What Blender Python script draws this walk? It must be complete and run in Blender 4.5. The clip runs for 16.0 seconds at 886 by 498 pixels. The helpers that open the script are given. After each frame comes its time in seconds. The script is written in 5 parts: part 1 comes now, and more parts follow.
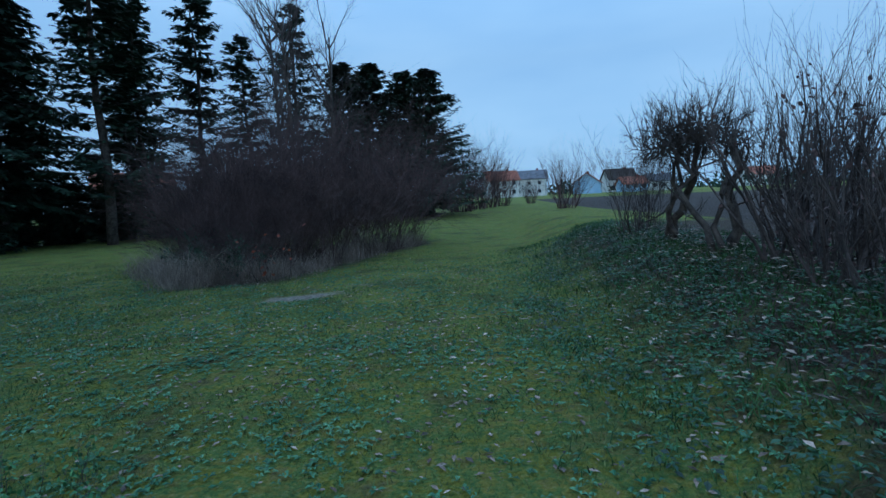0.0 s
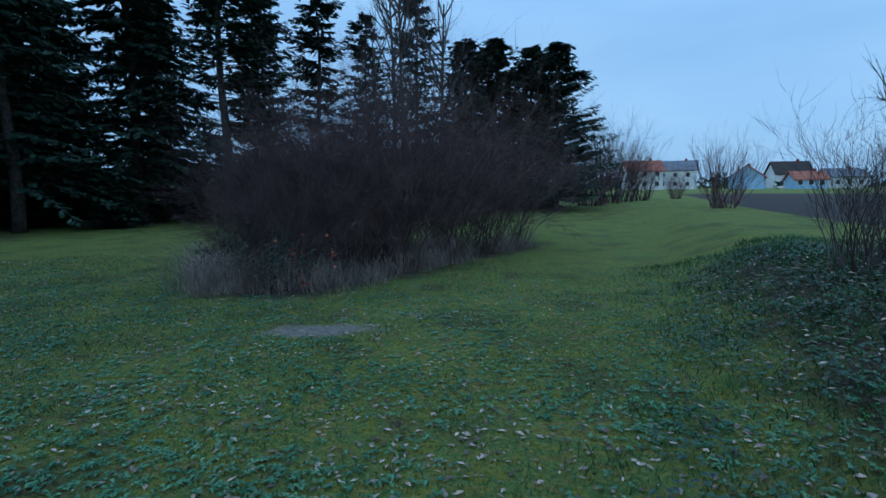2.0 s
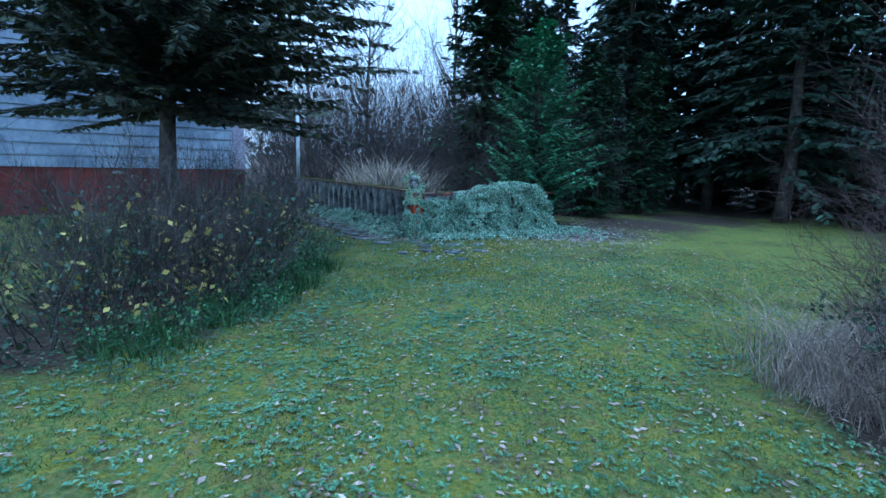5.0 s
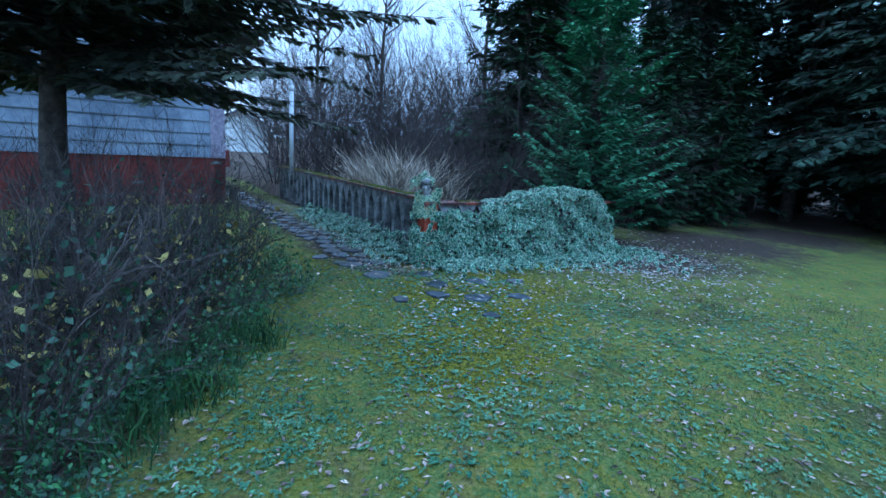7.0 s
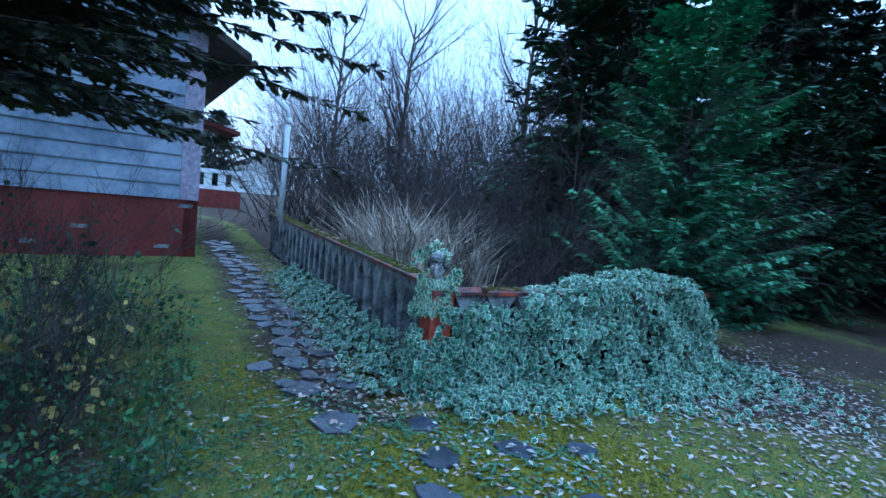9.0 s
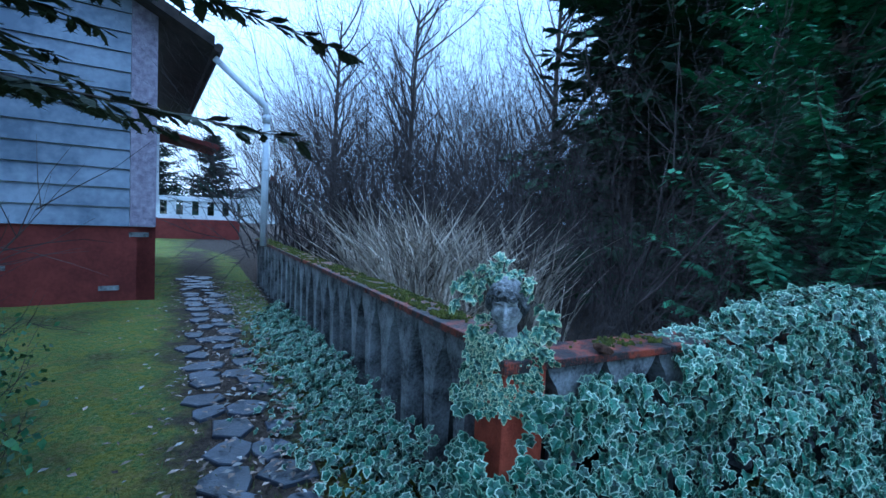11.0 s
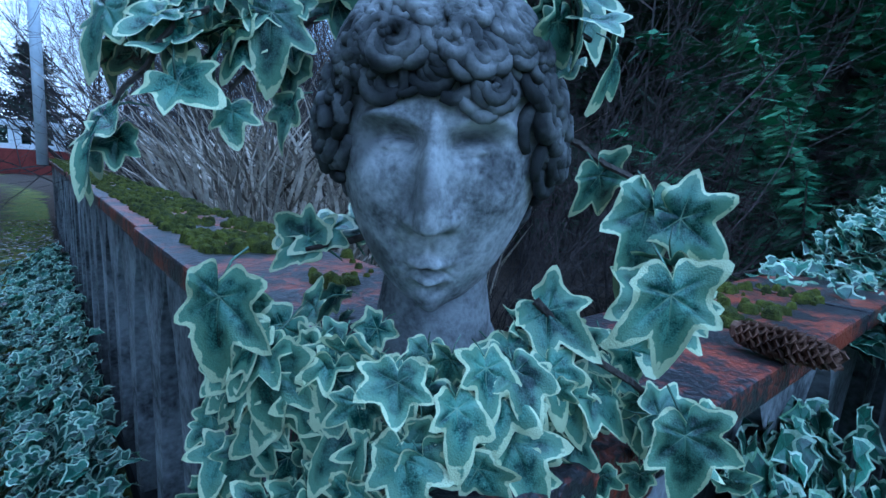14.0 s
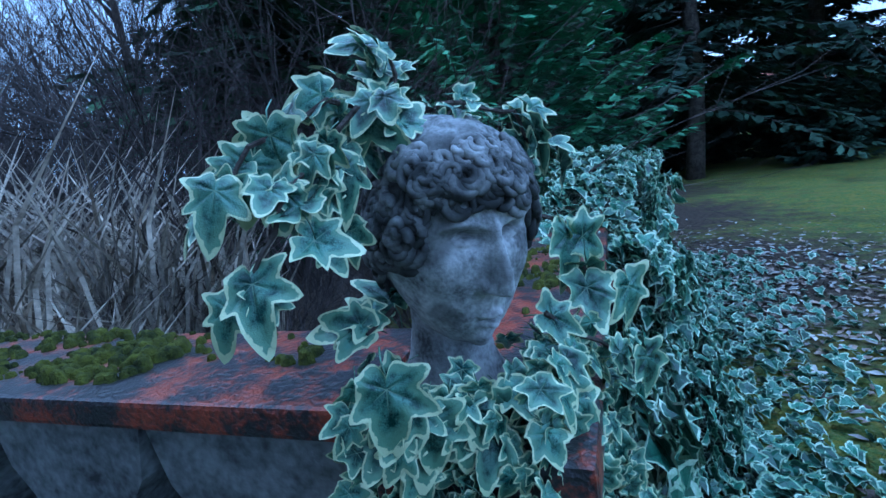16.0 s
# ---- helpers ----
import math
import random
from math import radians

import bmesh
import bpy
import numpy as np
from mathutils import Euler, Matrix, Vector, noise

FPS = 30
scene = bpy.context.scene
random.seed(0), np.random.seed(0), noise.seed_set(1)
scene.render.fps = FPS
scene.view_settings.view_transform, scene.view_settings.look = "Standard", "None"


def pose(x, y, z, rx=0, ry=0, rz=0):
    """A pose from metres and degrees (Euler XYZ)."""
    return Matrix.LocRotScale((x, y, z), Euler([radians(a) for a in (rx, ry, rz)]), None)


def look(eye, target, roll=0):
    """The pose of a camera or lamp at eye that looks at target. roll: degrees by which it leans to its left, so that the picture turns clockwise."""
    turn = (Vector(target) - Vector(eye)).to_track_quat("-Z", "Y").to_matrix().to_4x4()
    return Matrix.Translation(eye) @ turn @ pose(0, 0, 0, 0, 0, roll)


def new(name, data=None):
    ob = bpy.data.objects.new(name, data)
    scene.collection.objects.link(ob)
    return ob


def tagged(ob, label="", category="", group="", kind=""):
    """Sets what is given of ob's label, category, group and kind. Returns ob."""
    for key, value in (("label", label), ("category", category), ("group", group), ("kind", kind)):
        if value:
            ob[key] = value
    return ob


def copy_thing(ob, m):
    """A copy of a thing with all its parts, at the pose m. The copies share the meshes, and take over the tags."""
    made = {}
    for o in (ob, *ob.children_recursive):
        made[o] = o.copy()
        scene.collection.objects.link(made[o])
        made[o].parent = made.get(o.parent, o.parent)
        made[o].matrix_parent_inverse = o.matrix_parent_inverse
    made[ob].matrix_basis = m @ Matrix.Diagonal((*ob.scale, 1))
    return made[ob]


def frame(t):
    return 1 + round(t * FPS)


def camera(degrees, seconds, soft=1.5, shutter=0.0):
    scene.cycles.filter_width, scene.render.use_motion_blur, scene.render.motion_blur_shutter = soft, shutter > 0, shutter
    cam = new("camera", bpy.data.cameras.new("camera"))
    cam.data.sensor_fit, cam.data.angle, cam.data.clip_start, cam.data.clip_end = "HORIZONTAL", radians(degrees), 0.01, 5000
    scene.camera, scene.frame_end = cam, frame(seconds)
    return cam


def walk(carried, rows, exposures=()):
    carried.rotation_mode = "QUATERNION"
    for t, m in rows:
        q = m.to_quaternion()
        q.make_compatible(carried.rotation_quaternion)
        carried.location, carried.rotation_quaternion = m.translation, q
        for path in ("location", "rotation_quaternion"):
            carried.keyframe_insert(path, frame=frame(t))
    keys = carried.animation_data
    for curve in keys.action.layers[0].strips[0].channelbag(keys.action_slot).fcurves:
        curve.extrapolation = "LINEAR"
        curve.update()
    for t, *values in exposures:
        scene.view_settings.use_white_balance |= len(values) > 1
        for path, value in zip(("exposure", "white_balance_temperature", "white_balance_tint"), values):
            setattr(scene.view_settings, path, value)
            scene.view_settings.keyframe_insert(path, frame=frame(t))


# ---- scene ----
cam = camera(83.4, 16.0)
PATH = [
    (0, (0.637, 0.055, 1.303), (0.469, 2.037, 1.096), -2.7),
    (0.5, (0.62, 0.739, 1.281), (0.462, 2.719, 1.051), -3.5),
    (1, (0.613, 1.438, 1.369), (0.441, 3.413, 1.108), -4.4),
    (1.5, (0.648, 2.041, 1.443), (0.419, 4.014, 1.204), -4.4),
    (2, (0.868, 2.589, 1.409), (0.201, 4.458, 1.164), -0.5),
    (2.5, (0.941, 2.868, 1.351), (-0.252, 4.46, 1.146), 1.1),
    (3, (0.75, 3.331, 1.428), (-0.827, 4.548, 1.253), 2.7),
    (3.5, (0.453, 4.136, 1.606), (-1.383, 4.867, 1.295), -0.2),
    (4, (0.177, 4.868, 1.632), (-1.769, 5.197, 1.309), 0.4),
    (4.5, (-0.124, 5.422, 1.636), (-2.093, 5.311, 1.305), 3.0),
    (5, (-0.385, 5.749, 1.601), (-2.322, 5.396, 1.254), 2.0),
    (5.2, (-0.56, 5.798, 1.598), (-2.492, 5.426, 1.238), 2.4),
    (7.3, (-3.901, 5.069, 1.742), (-5.805, 4.619, 1.328), 3.4),
    (7.5, (-4.208, 5.005, 1.743), (-6.106, 4.549, 1.308), 2.9),
    (8, (-4.901, 4.898, 1.748), (-6.786, 4.405, 1.297), 1.4),
    (8.5, (-5.561, 4.751, 1.739), (-7.464, 4.247, 1.387), 4.4),
    (9, (-6.225, 4.536, 1.766), (-8.135, 3.978, 1.563), 6.6),
    (9.2, (-6.464, 4.446, 1.754), (-8.372, 3.864, 1.609), 6.6),
    (11.3, (-8.781, 3.496, 1.486), (-10.686, 2.899, 1.358), 2.1),
    (11.5, (-9.045, 3.413, 1.461), (-10.97, 2.887, 1.324), 2.0),
    (12, (-9.609, 3.314, 1.362), (-11.571, 2.958, 1.203), 1.8),
    (12.5, (-9.956, 3.278, 1.25), (-11.92, 2.959, 1.051), 2.2),
    (13, (-10.129, 3.266, 1.174), (-12.095, 2.996, 0.929), 2.9),
    (13.5, (-10.196, 3.281, 1.152), (-12.162, 3.044, 0.868), 3.5),
    (14, (-10.183, 3.281, 1.136), (-12.149, 3.091, 0.822), 3.8),
    (14.5, (-10.146, 3.272, 1.154), (-12.119, 3.187, 0.836), 3.0),
    (15, (-10.088, 3.235, 1.176), (-12.061, 3.347, 0.868), 0.1),
    (15.5, (-10.058, 3.156, 1.198), (-11.988, 3.572, 0.883), -3.2),
    (16, (-10.093, 3.002, 1.229), (-11.885, 3.819, 0.882), -7.7),
]
EXPOSURES = [(0, -0.95, 4700, 3), (2, -0.95, 4650, 4), (3, -0.4, 4600, 6), (4, 0.55, 4650, 7), (9, 0.5, 4500, 11), (12, 0.25, 4450, 10), (16, 0.38, 4350, 14)]
walk(cam, [(t, look(eye, target, roll)) for t, eye, target, roll in PATH], EXPOSURES)

# ---- world and sun: an overcast late afternoon ----
SUN_UP, SUN_TURN = radians(22), radians(200)
world = bpy.data.worlds.new("overcast_sky")
world.use_nodes = True
scene.world = world
wn, wl = world.node_tree.nodes, world.node_tree.links
wn.clear()
sky = wn.new("ShaderNodeTexSky")
sky.sky_type, sky.sun_disc, sky.sun_elevation, sky.sun_rotation = "NISHITA", False, SUN_UP, SUN_TURN
sky.air_density, sky.dust_density = 1.0, 2.0
wcoord = wn.new("ShaderNodeTexCoord")
wmap = wn.new("ShaderNodeMapping")
wmap.inputs["Scale"].default_value = (1.0, 1.0, 3.5)
wnoise = wn.new("ShaderNodeTexNoise")
wnoise.inputs["Scale"].default_value, wnoise.inputs["Detail"].default_value = 1.6, 4.0
wramp = wn.new("ShaderNodeValToRGB")
wramp.color_ramp.elements[0].position, wramp.color_ramp.elements[0].color = 0.30, (4.6, 6.4, 8.2, 1)
wramp.color_ramp.elements[1].position, wramp.color_ramp.elements[1].color = 0.70, (6.6, 8.2, 9.2, 1)
wmix = wn.new("ShaderNodeMix")
wmix.data_type = "RGBA"
wmix.inputs[0].default_value = 0.8
wbg = wn.new("ShaderNodeBackground")
wbg.inputs["Strength"].default_value = 0.115
wout = wn.new("ShaderNodeOutputWorld")
wl.new(wcoord.outputs["Generated"], wmap.inputs["Vector"])
wl.new(wmap.outputs["Vector"], wnoise.inputs["Vector"])
wl.new(wnoise.outputs["Fac"], wramp.inputs["Fac"])
wl.new(sky.outputs["Color"], wmix.inputs[6])
wl.new(wramp.outputs["Color"], wmix.inputs[7])
wsep = wn.new("ShaderNodeSeparateXYZ")
wl.new(wcoord.outputs["Generated"], wsep.inputs["Vector"])
wrise = wn.new("ShaderNodeMapRange")
wrise.inputs["From Min"].default_value, wrise.inputs["From Max"].default_value = 0.25, 1.0
wrise.inputs["To Min"].default_value, wrise.inputs["To Max"].default_value = 1.3, 2.7
wl.new(wsep.outputs["Z"], wrise.inputs["Value"])
wscale = wn.new("ShaderNodeVectorMath")
wscale.operation = "SCALE"
wl.new(wmix.outputs[2], wscale.inputs[0])
wl.new(wrise.outputs["Result"], wscale.inputs["Scale"])
wl.new(wscale.outputs[0], wbg.inputs["Color"])
wl.new(wbg.outputs["Background"], wout.inputs["Surface"])
sun = new("sun", bpy.data.lights.new("sun", "SUN"))
sun.data.energy, sun.data.angle, sun.data.color = 0.5, radians(25), (1.0, 0.95, 0.88)
sun.matrix_world = look((math.sin(SUN_TURN) * 30, math.cos(SUN_TURN) * 30, 30 * math.tan(SUN_UP)), (0, 0, 0))


# ---- materials ----
def material(name, low, high, scale=4.0, rough=0.85, bump=0.3, island=0.0, fine=None, object_random=0.0, spec=0.3, contrast=(0.35, 0.65)):
    """Two scales of noise between two colours, with relief; island: how far single islands differ in brightness."""
    m = bpy.data.materials.new(name)
    m.use_nodes = True
    n, l = m.node_tree.nodes, m.node_tree.links
    b = n["Principled BSDF"]
    b.inputs["Roughness"].default_value = rough
    b.inputs["Specular IOR Level"].default_value = spec
    geo = n.new("ShaderNodeNewGeometry")
    big = n.new("ShaderNodeTexNoise")
    big.inputs["Scale"].default_value, big.inputs["Detail"].default_value, big.inputs["Roughness"].default_value = scale, 5.0, 0.65
    small = n.new("ShaderNodeTexNoise")
    small.inputs["Scale"].default_value, small.inputs["Detail"].default_value = (fine or scale * 14), 3.0
    l.new(geo.outputs["Position"], big.inputs["Vector"])
    l.new(geo.outputs["Position"], small.inputs["Vector"])
    add = n.new("ShaderNodeMath")
    add.operation = "MULTIPLY_ADD"
    l.new(small.outputs["Fac"], add.inputs[0])
    add.inputs[1].default_value = 0.35
    l.new(big.outputs["Fac"], add.inputs[2])
    sub = n.new("ShaderNodeMath")
    sub.operation = "SUBTRACT"
    l.new(add.outputs[0], sub.inputs[0])
    sub.inputs[1].default_value = 0.175
    ramp = n.new("ShaderNodeValToRGB")
    ramp.color_ramp.elements[0].position, ramp.color_ramp.elements[0].color = contrast[0], (*low, 1)
    ramp.color_ramp.elements[1].position, ramp.color_ramp.elements[1].color = contrast[1], (*high, 1)
    l.new(sub.outputs[0], ramp.inputs["Fac"])
    colour = ramp.outputs["Color"]
    vary = max(island, object_random)
    if vary:
        hsv = n.new("ShaderNodeHueSaturation")
        rng = n.new("ShaderNodeMapRange")
        rng.inputs["To Min"].default_value, rng.inputs["To Max"].default_value = 1 - vary, 1 + vary
        if island:
            l.new(geo.outputs["Random Per Island"], rng.inputs["Value"])
        else:
            info = n.new("ShaderNodeObjectInfo")
            l.new(info.outputs["Random"], rng.inputs["Value"])
        l.new(rng.outputs["Result"], hsv.inputs["Value"])
        l.new(colour, hsv.inputs["Color"])
        colour = hsv.outputs["Color"]
    l.new(colour, b.inputs["Base Color"])
    if bump:
        bp = n.new("ShaderNodeBump")
        bp.inputs["Strength"].default_value, bp.inputs["Distance"].default_value = bump, 0.02
        l.new(sub.outputs[0], bp.inputs["Height"])
        l.new(bp.outputs["Normal"], b.inputs["Normal"])
    return m


M_TWIG = material("bare_twig", (0.022, 0.018, 0.017), (0.105, 0.083, 0.075), 3.0, 0.9, 0.2, island=0.45)
M_TWIG_RED = material("reddish_twig", (0.032, 0.021, 0.021), (0.140, 0.090, 0.082), 2.0, 0.9, 0.2, island=0.45)
M_BARK = material("bark", (0.03, 0.024, 0.02), (0.11, 0.09, 0.075), 9.0, 0.95, 0.8)
M_SPRUCE = material("spruce_needles", (0.009, 0.021, 0.014), (0.042, 0.076, 0.044), 1.2, 0.8, 0.0, island=0.5)
M_PINE = material("soft_pine_needles", (0.050, 0.170, 0.085), (0.150, 0.340, 0.170), 2.0, 0.7, 0.0, island=0.45)
M_CEDAR = material("grey_green_needles", (0.022, 0.032, 0.022), (0.120, 0.135, 0.090), 1.6, 0.8, 0.0, island=0.5)
M_THUJA = material("thuja_sprays", (0.010, 0.034, 0.014), (0.035, 0.085, 0.030), 3.0, 0.7, 0.0, island=0.5)
M_DRY = material("dry_grass", (0.12, 0.090, 0.076), (0.38, 0.30, 0.24), 3.0, 0.9, 0.0, island=0.45)
M_REED = material("dry_reed", (0.16, 0.13, 0.10), (0.60, 0.51, 0.40), 2.5, 0.85, 0.0, island=0.6)
M_GRASS = material("grass_blade", (0.035, 0.080, 0.022), (0.150, 0.165, 0.050), 1.3, 0.7, 0.0, island=0.45)
# darker than the lawn blades: the shade on the bank is in this colour
M_BANKGRASS = material("shaded_long_grass", (0.012, 0.042, 0.012), (0.060, 0.125, 0.030), 2.0, 0.7, 0.0, island=0.5)
M_CLOVER = material("small_weed_leaf", (0.030, 0.100, 0.045), (0.150, 0.260, 0.130), 2.5, 0.55, 0.0, island=0.45)
M_MOSS = material("moss", (0.016, 0.022, 0.004), (0.125, 0.130, 0.014), 26.0, 0.95, 0.8)
M_IVY = material("ivy_green", (0.010, 0.042, 0.026), (0.060, 0.165, 0.100), 22.0, 0.34, 0.15, island=0.5, spec=0.5)
M_IVY_EDGE = material("ivy_cream_edge", (0.16, 0.30, 0.15), (0.60, 0.69, 0.52), 16.0, 0.42, 0.1, island=0.2, spec=0.5)
M_BUSHLEAF = material("evergreen_leaf", (0.007, 0.028, 0.014), (0.034, 0.088, 0.036), 3.0, 0.45, 0.0, island=0.5, spec=0.5)
M_SKIRT = material("bramble_leaf", (0.018, 0.068, 0.022), (0.080, 0.185, 0.055), 3.0, 0.5, 0.0, island=0.5, spec=0.5)
M_YELLOWLEAF = material("yellowing_leaf", (0.20, 0.16, 0.04), (0.42, 0.34, 0.10), 4.0, 0.7, 0.0, island=0.4)
M_REDLEAF = material("rust_leaf", (0.22, 0.05, 0.03), (0.42, 0.12, 0.06), 4.0, 0.7, 0.0, island=0.3)
M_LITTER = material("fallen_leaf", (0.09, 0.060, 0.045), (0.40, 0.31, 0.25), 9.0, 0.75, 0.1, island=0.75)
M_PALELITTER = material("pale_fallen_leaf", (0.22, 0.20, 0.18), (0.50, 0.47, 0.43), 5.0, 0.6, 0.1, island=0.5)
M_STONE = material("weathered_stone", (0.10, 0.10, 0.10), (0.62, 0.61, 0.60), 24.0, 0.85, 0.16, contrast=(0.30, 0.62), fine=220)


def add_grime_shade(m):
    """Dark lichen and soot, plus shade painted into eye sockets and curls, by attribute."""
    n, l = m.node_tree.nodes, m.node_tree.links
    b = n["Principled BSDF"]
    old = b.inputs["Base Color"].links[0].from_socket
    at = n.new("ShaderNodeAttribute")
    at.attribute_name = "grime_shade"
    x = n.new("ShaderNodeMix")
    x.data_type = "RGBA"
    l.new(at.outputs["Fac"], x.inputs[0])
    l.new(old, x.inputs[6])
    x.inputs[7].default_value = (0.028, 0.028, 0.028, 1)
    l.new(x.outputs[2], b.inputs["Base Color"])


add_grime_shade(M_STONE)


def leaf_material():
    """A glossy blade: dark marbled middle, grey-green towards the edge, an uneven cream margin and pale veins."""
    m = material("variegated_ivy_blade", (0.008, 0.042, 0.032), (0.130, 0.260, 0.180), 60.0, 0.24, 0.25, object_random=0.45, spec=0.5, contrast=(0.38, 0.60))
    n, l = m.node_tree.nodes, m.node_tree.links
    b = n["Principled BSDF"]
    blade = b.inputs["Base Color"].links[0].from_socket
    geo = n.new("ShaderNodeNewGeometry")
    info = n.new("ShaderNodeObjectInfo")

    def layer(attribute, under, colour, lo, hi, scale, amount):
        at = n.new("ShaderNodeAttribute")
        at.attribute_name = attribute
        tex = n.new("ShaderNodeTexNoise")
        tex.inputs["Scale"].default_value, tex.inputs["Detail"].default_value = scale, 3.0
        l.new(geo.outputs["Position"], tex.inputs["Vector"])
        add = n.new("ShaderNodeMath")
        add.operation = "MULTIPLY_ADD"
        l.new(tex.outputs["Fac"], add.inputs[0])
        add.inputs[1].default_value = amount
        l.new(at.outputs["Fac"], add.inputs[2])
        wide = n.new("ShaderNodeMath")
        wide.operation = "MULTIPLY_ADD"
        l.new(info.outputs["Random"], wide.inputs[0])
        wide.inputs[1].default_value = 0.10
        l.new(add.outputs[0], wide.inputs[2])
        r = n.new("ShaderNodeMapRange")
        r.inputs["From Min"].default_value, r.inputs["From Max"].default_value = lo, hi
        l.new(wide.outputs[0], r.inputs["Value"])
        x = n.new("ShaderNodeMix")
        x.data_type = "RGBA"
        l.new(r.outputs["Result"], x.inputs[0])
        l.new(under, x.inputs[6])
        x.inputs[7].default_value = (*colour, 1)
        return x.outputs[2]

    c = layer("rim", blade, (0.18, 0.31, 0.19), 0.80, 1.06, 70.0, 0.55)
    c = layer("rim", c, (0.66, 0.72, 0.42), 1.12, 1.15, 110.0, 0.46)
    c = layer("vein", c, (0.30, 0.42, 0.26), 0.85, 1.25, 90.0, 0.25)
    l.new(c, b.inputs["Base Color"])
    return m


M_LEAF_NEAR = leaf_material()
M_CONCRETE = material("pale_concrete", (0.055, 0.055, 0.056), (0.36, 0.36, 0.355), 4.5, 0.9, 0.4)
# darker copy of the concrete, with the shade between the ribs in its colour
M_CONCRETE_DARK = material("recess_shade_concrete", (0.012, 0.012, 0.013), (0.045, 0.043, 0.042), 4.0, 0.9, 0.4)
M_COPING = material("red_coping", (0.028, 0.025, 0.028), (0.30, 0.060, 0.030), 9.0, 0.36, 0.6, contrast=(0.47, 0.60), spec=0.5)
M_RED = material("red_brown_paint", (0.115, 0.022, 0.018), (0.205, 0.042, 0.032), 1.5, 0.75, 0.2)
M_REDPOST = material("red_post_paint", (0.22, 0.035, 0.018), (0.42, 0.085, 0.040), 8.0, 0.7, 0.3)
M_SIDING = material("painted_siding", (0.16, 0.19, 0.25), (0.36, 0.40, 0.48), 0.8, 0.6, 0.1, object_random=0.06)
M_STUCCO = material("pinkish_rough_stucco", (0.26, 0.22, 0.28), (0.50, 0.44, 0.52), 12.0, 0.95, 0.9)
M_WHITE = material("white_paint", (0.62, 0.63, 0.64), (0.80, 0.80, 0.80), 1.0, 0.7, 0.1)
M_DARKWOOD = material("dark_stained_wood", (0.020, 0.016, 0.014), (0.060, 0.045, 0.038), 5.0, 0.8, 0.3)
M_PIPE = material("grey_white_pipe", (0.50, 0.53, 0.56), (0.70, 0.72, 0.74), 3.0, 0.5, 0.1)
M_SLAB = material("wet_dark_slab", (0.016, 0.020, 0.030), (0.060, 0.068, 0.090), 6.0, 0.32, 0.4, object_random=0.3, spec=0.5)
M_ROOF_RED = material("red_roof_tile", (0.20, 0.07, 0.045), (0.36, 0.14, 0.09), 1.2, 0.85, 0.3)
M_ROOF_GREY = material("grey_roof", (0.10, 0.10, 0.12), (0.20, 0.20, 0.22), 1.2, 0.85, 0.3)
M_RENDER = material("pale_render", (0.60, 0.60, 0.58), (0.76, 0.75, 0.72), 0.4, 0.9, 0.1)
M_BLUEWALL = material("blue_render", (0.28, 0.42, 0.58), (0.38, 0.52, 0.68), 0.4, 0.9, 0.1)
M_CONE = material("pine_cone_scale", (0.06, 0.030, 0.020), (0.24, 0.13, 0.085), 40.0, 0.75, 0.3)
M_GLASS = bpy.data.materials.new("window_glass")
M_GLASS.use_nodes = True
M_GLASS.node_tree.nodes["Principled BSDF"].inputs["Base Color"].default_value = (0.03, 0.04, 0.05, 1)
M_GLASS.node_tree.nodes["Principled BSDF"].inputs["Roughness"].default_value = 0.08


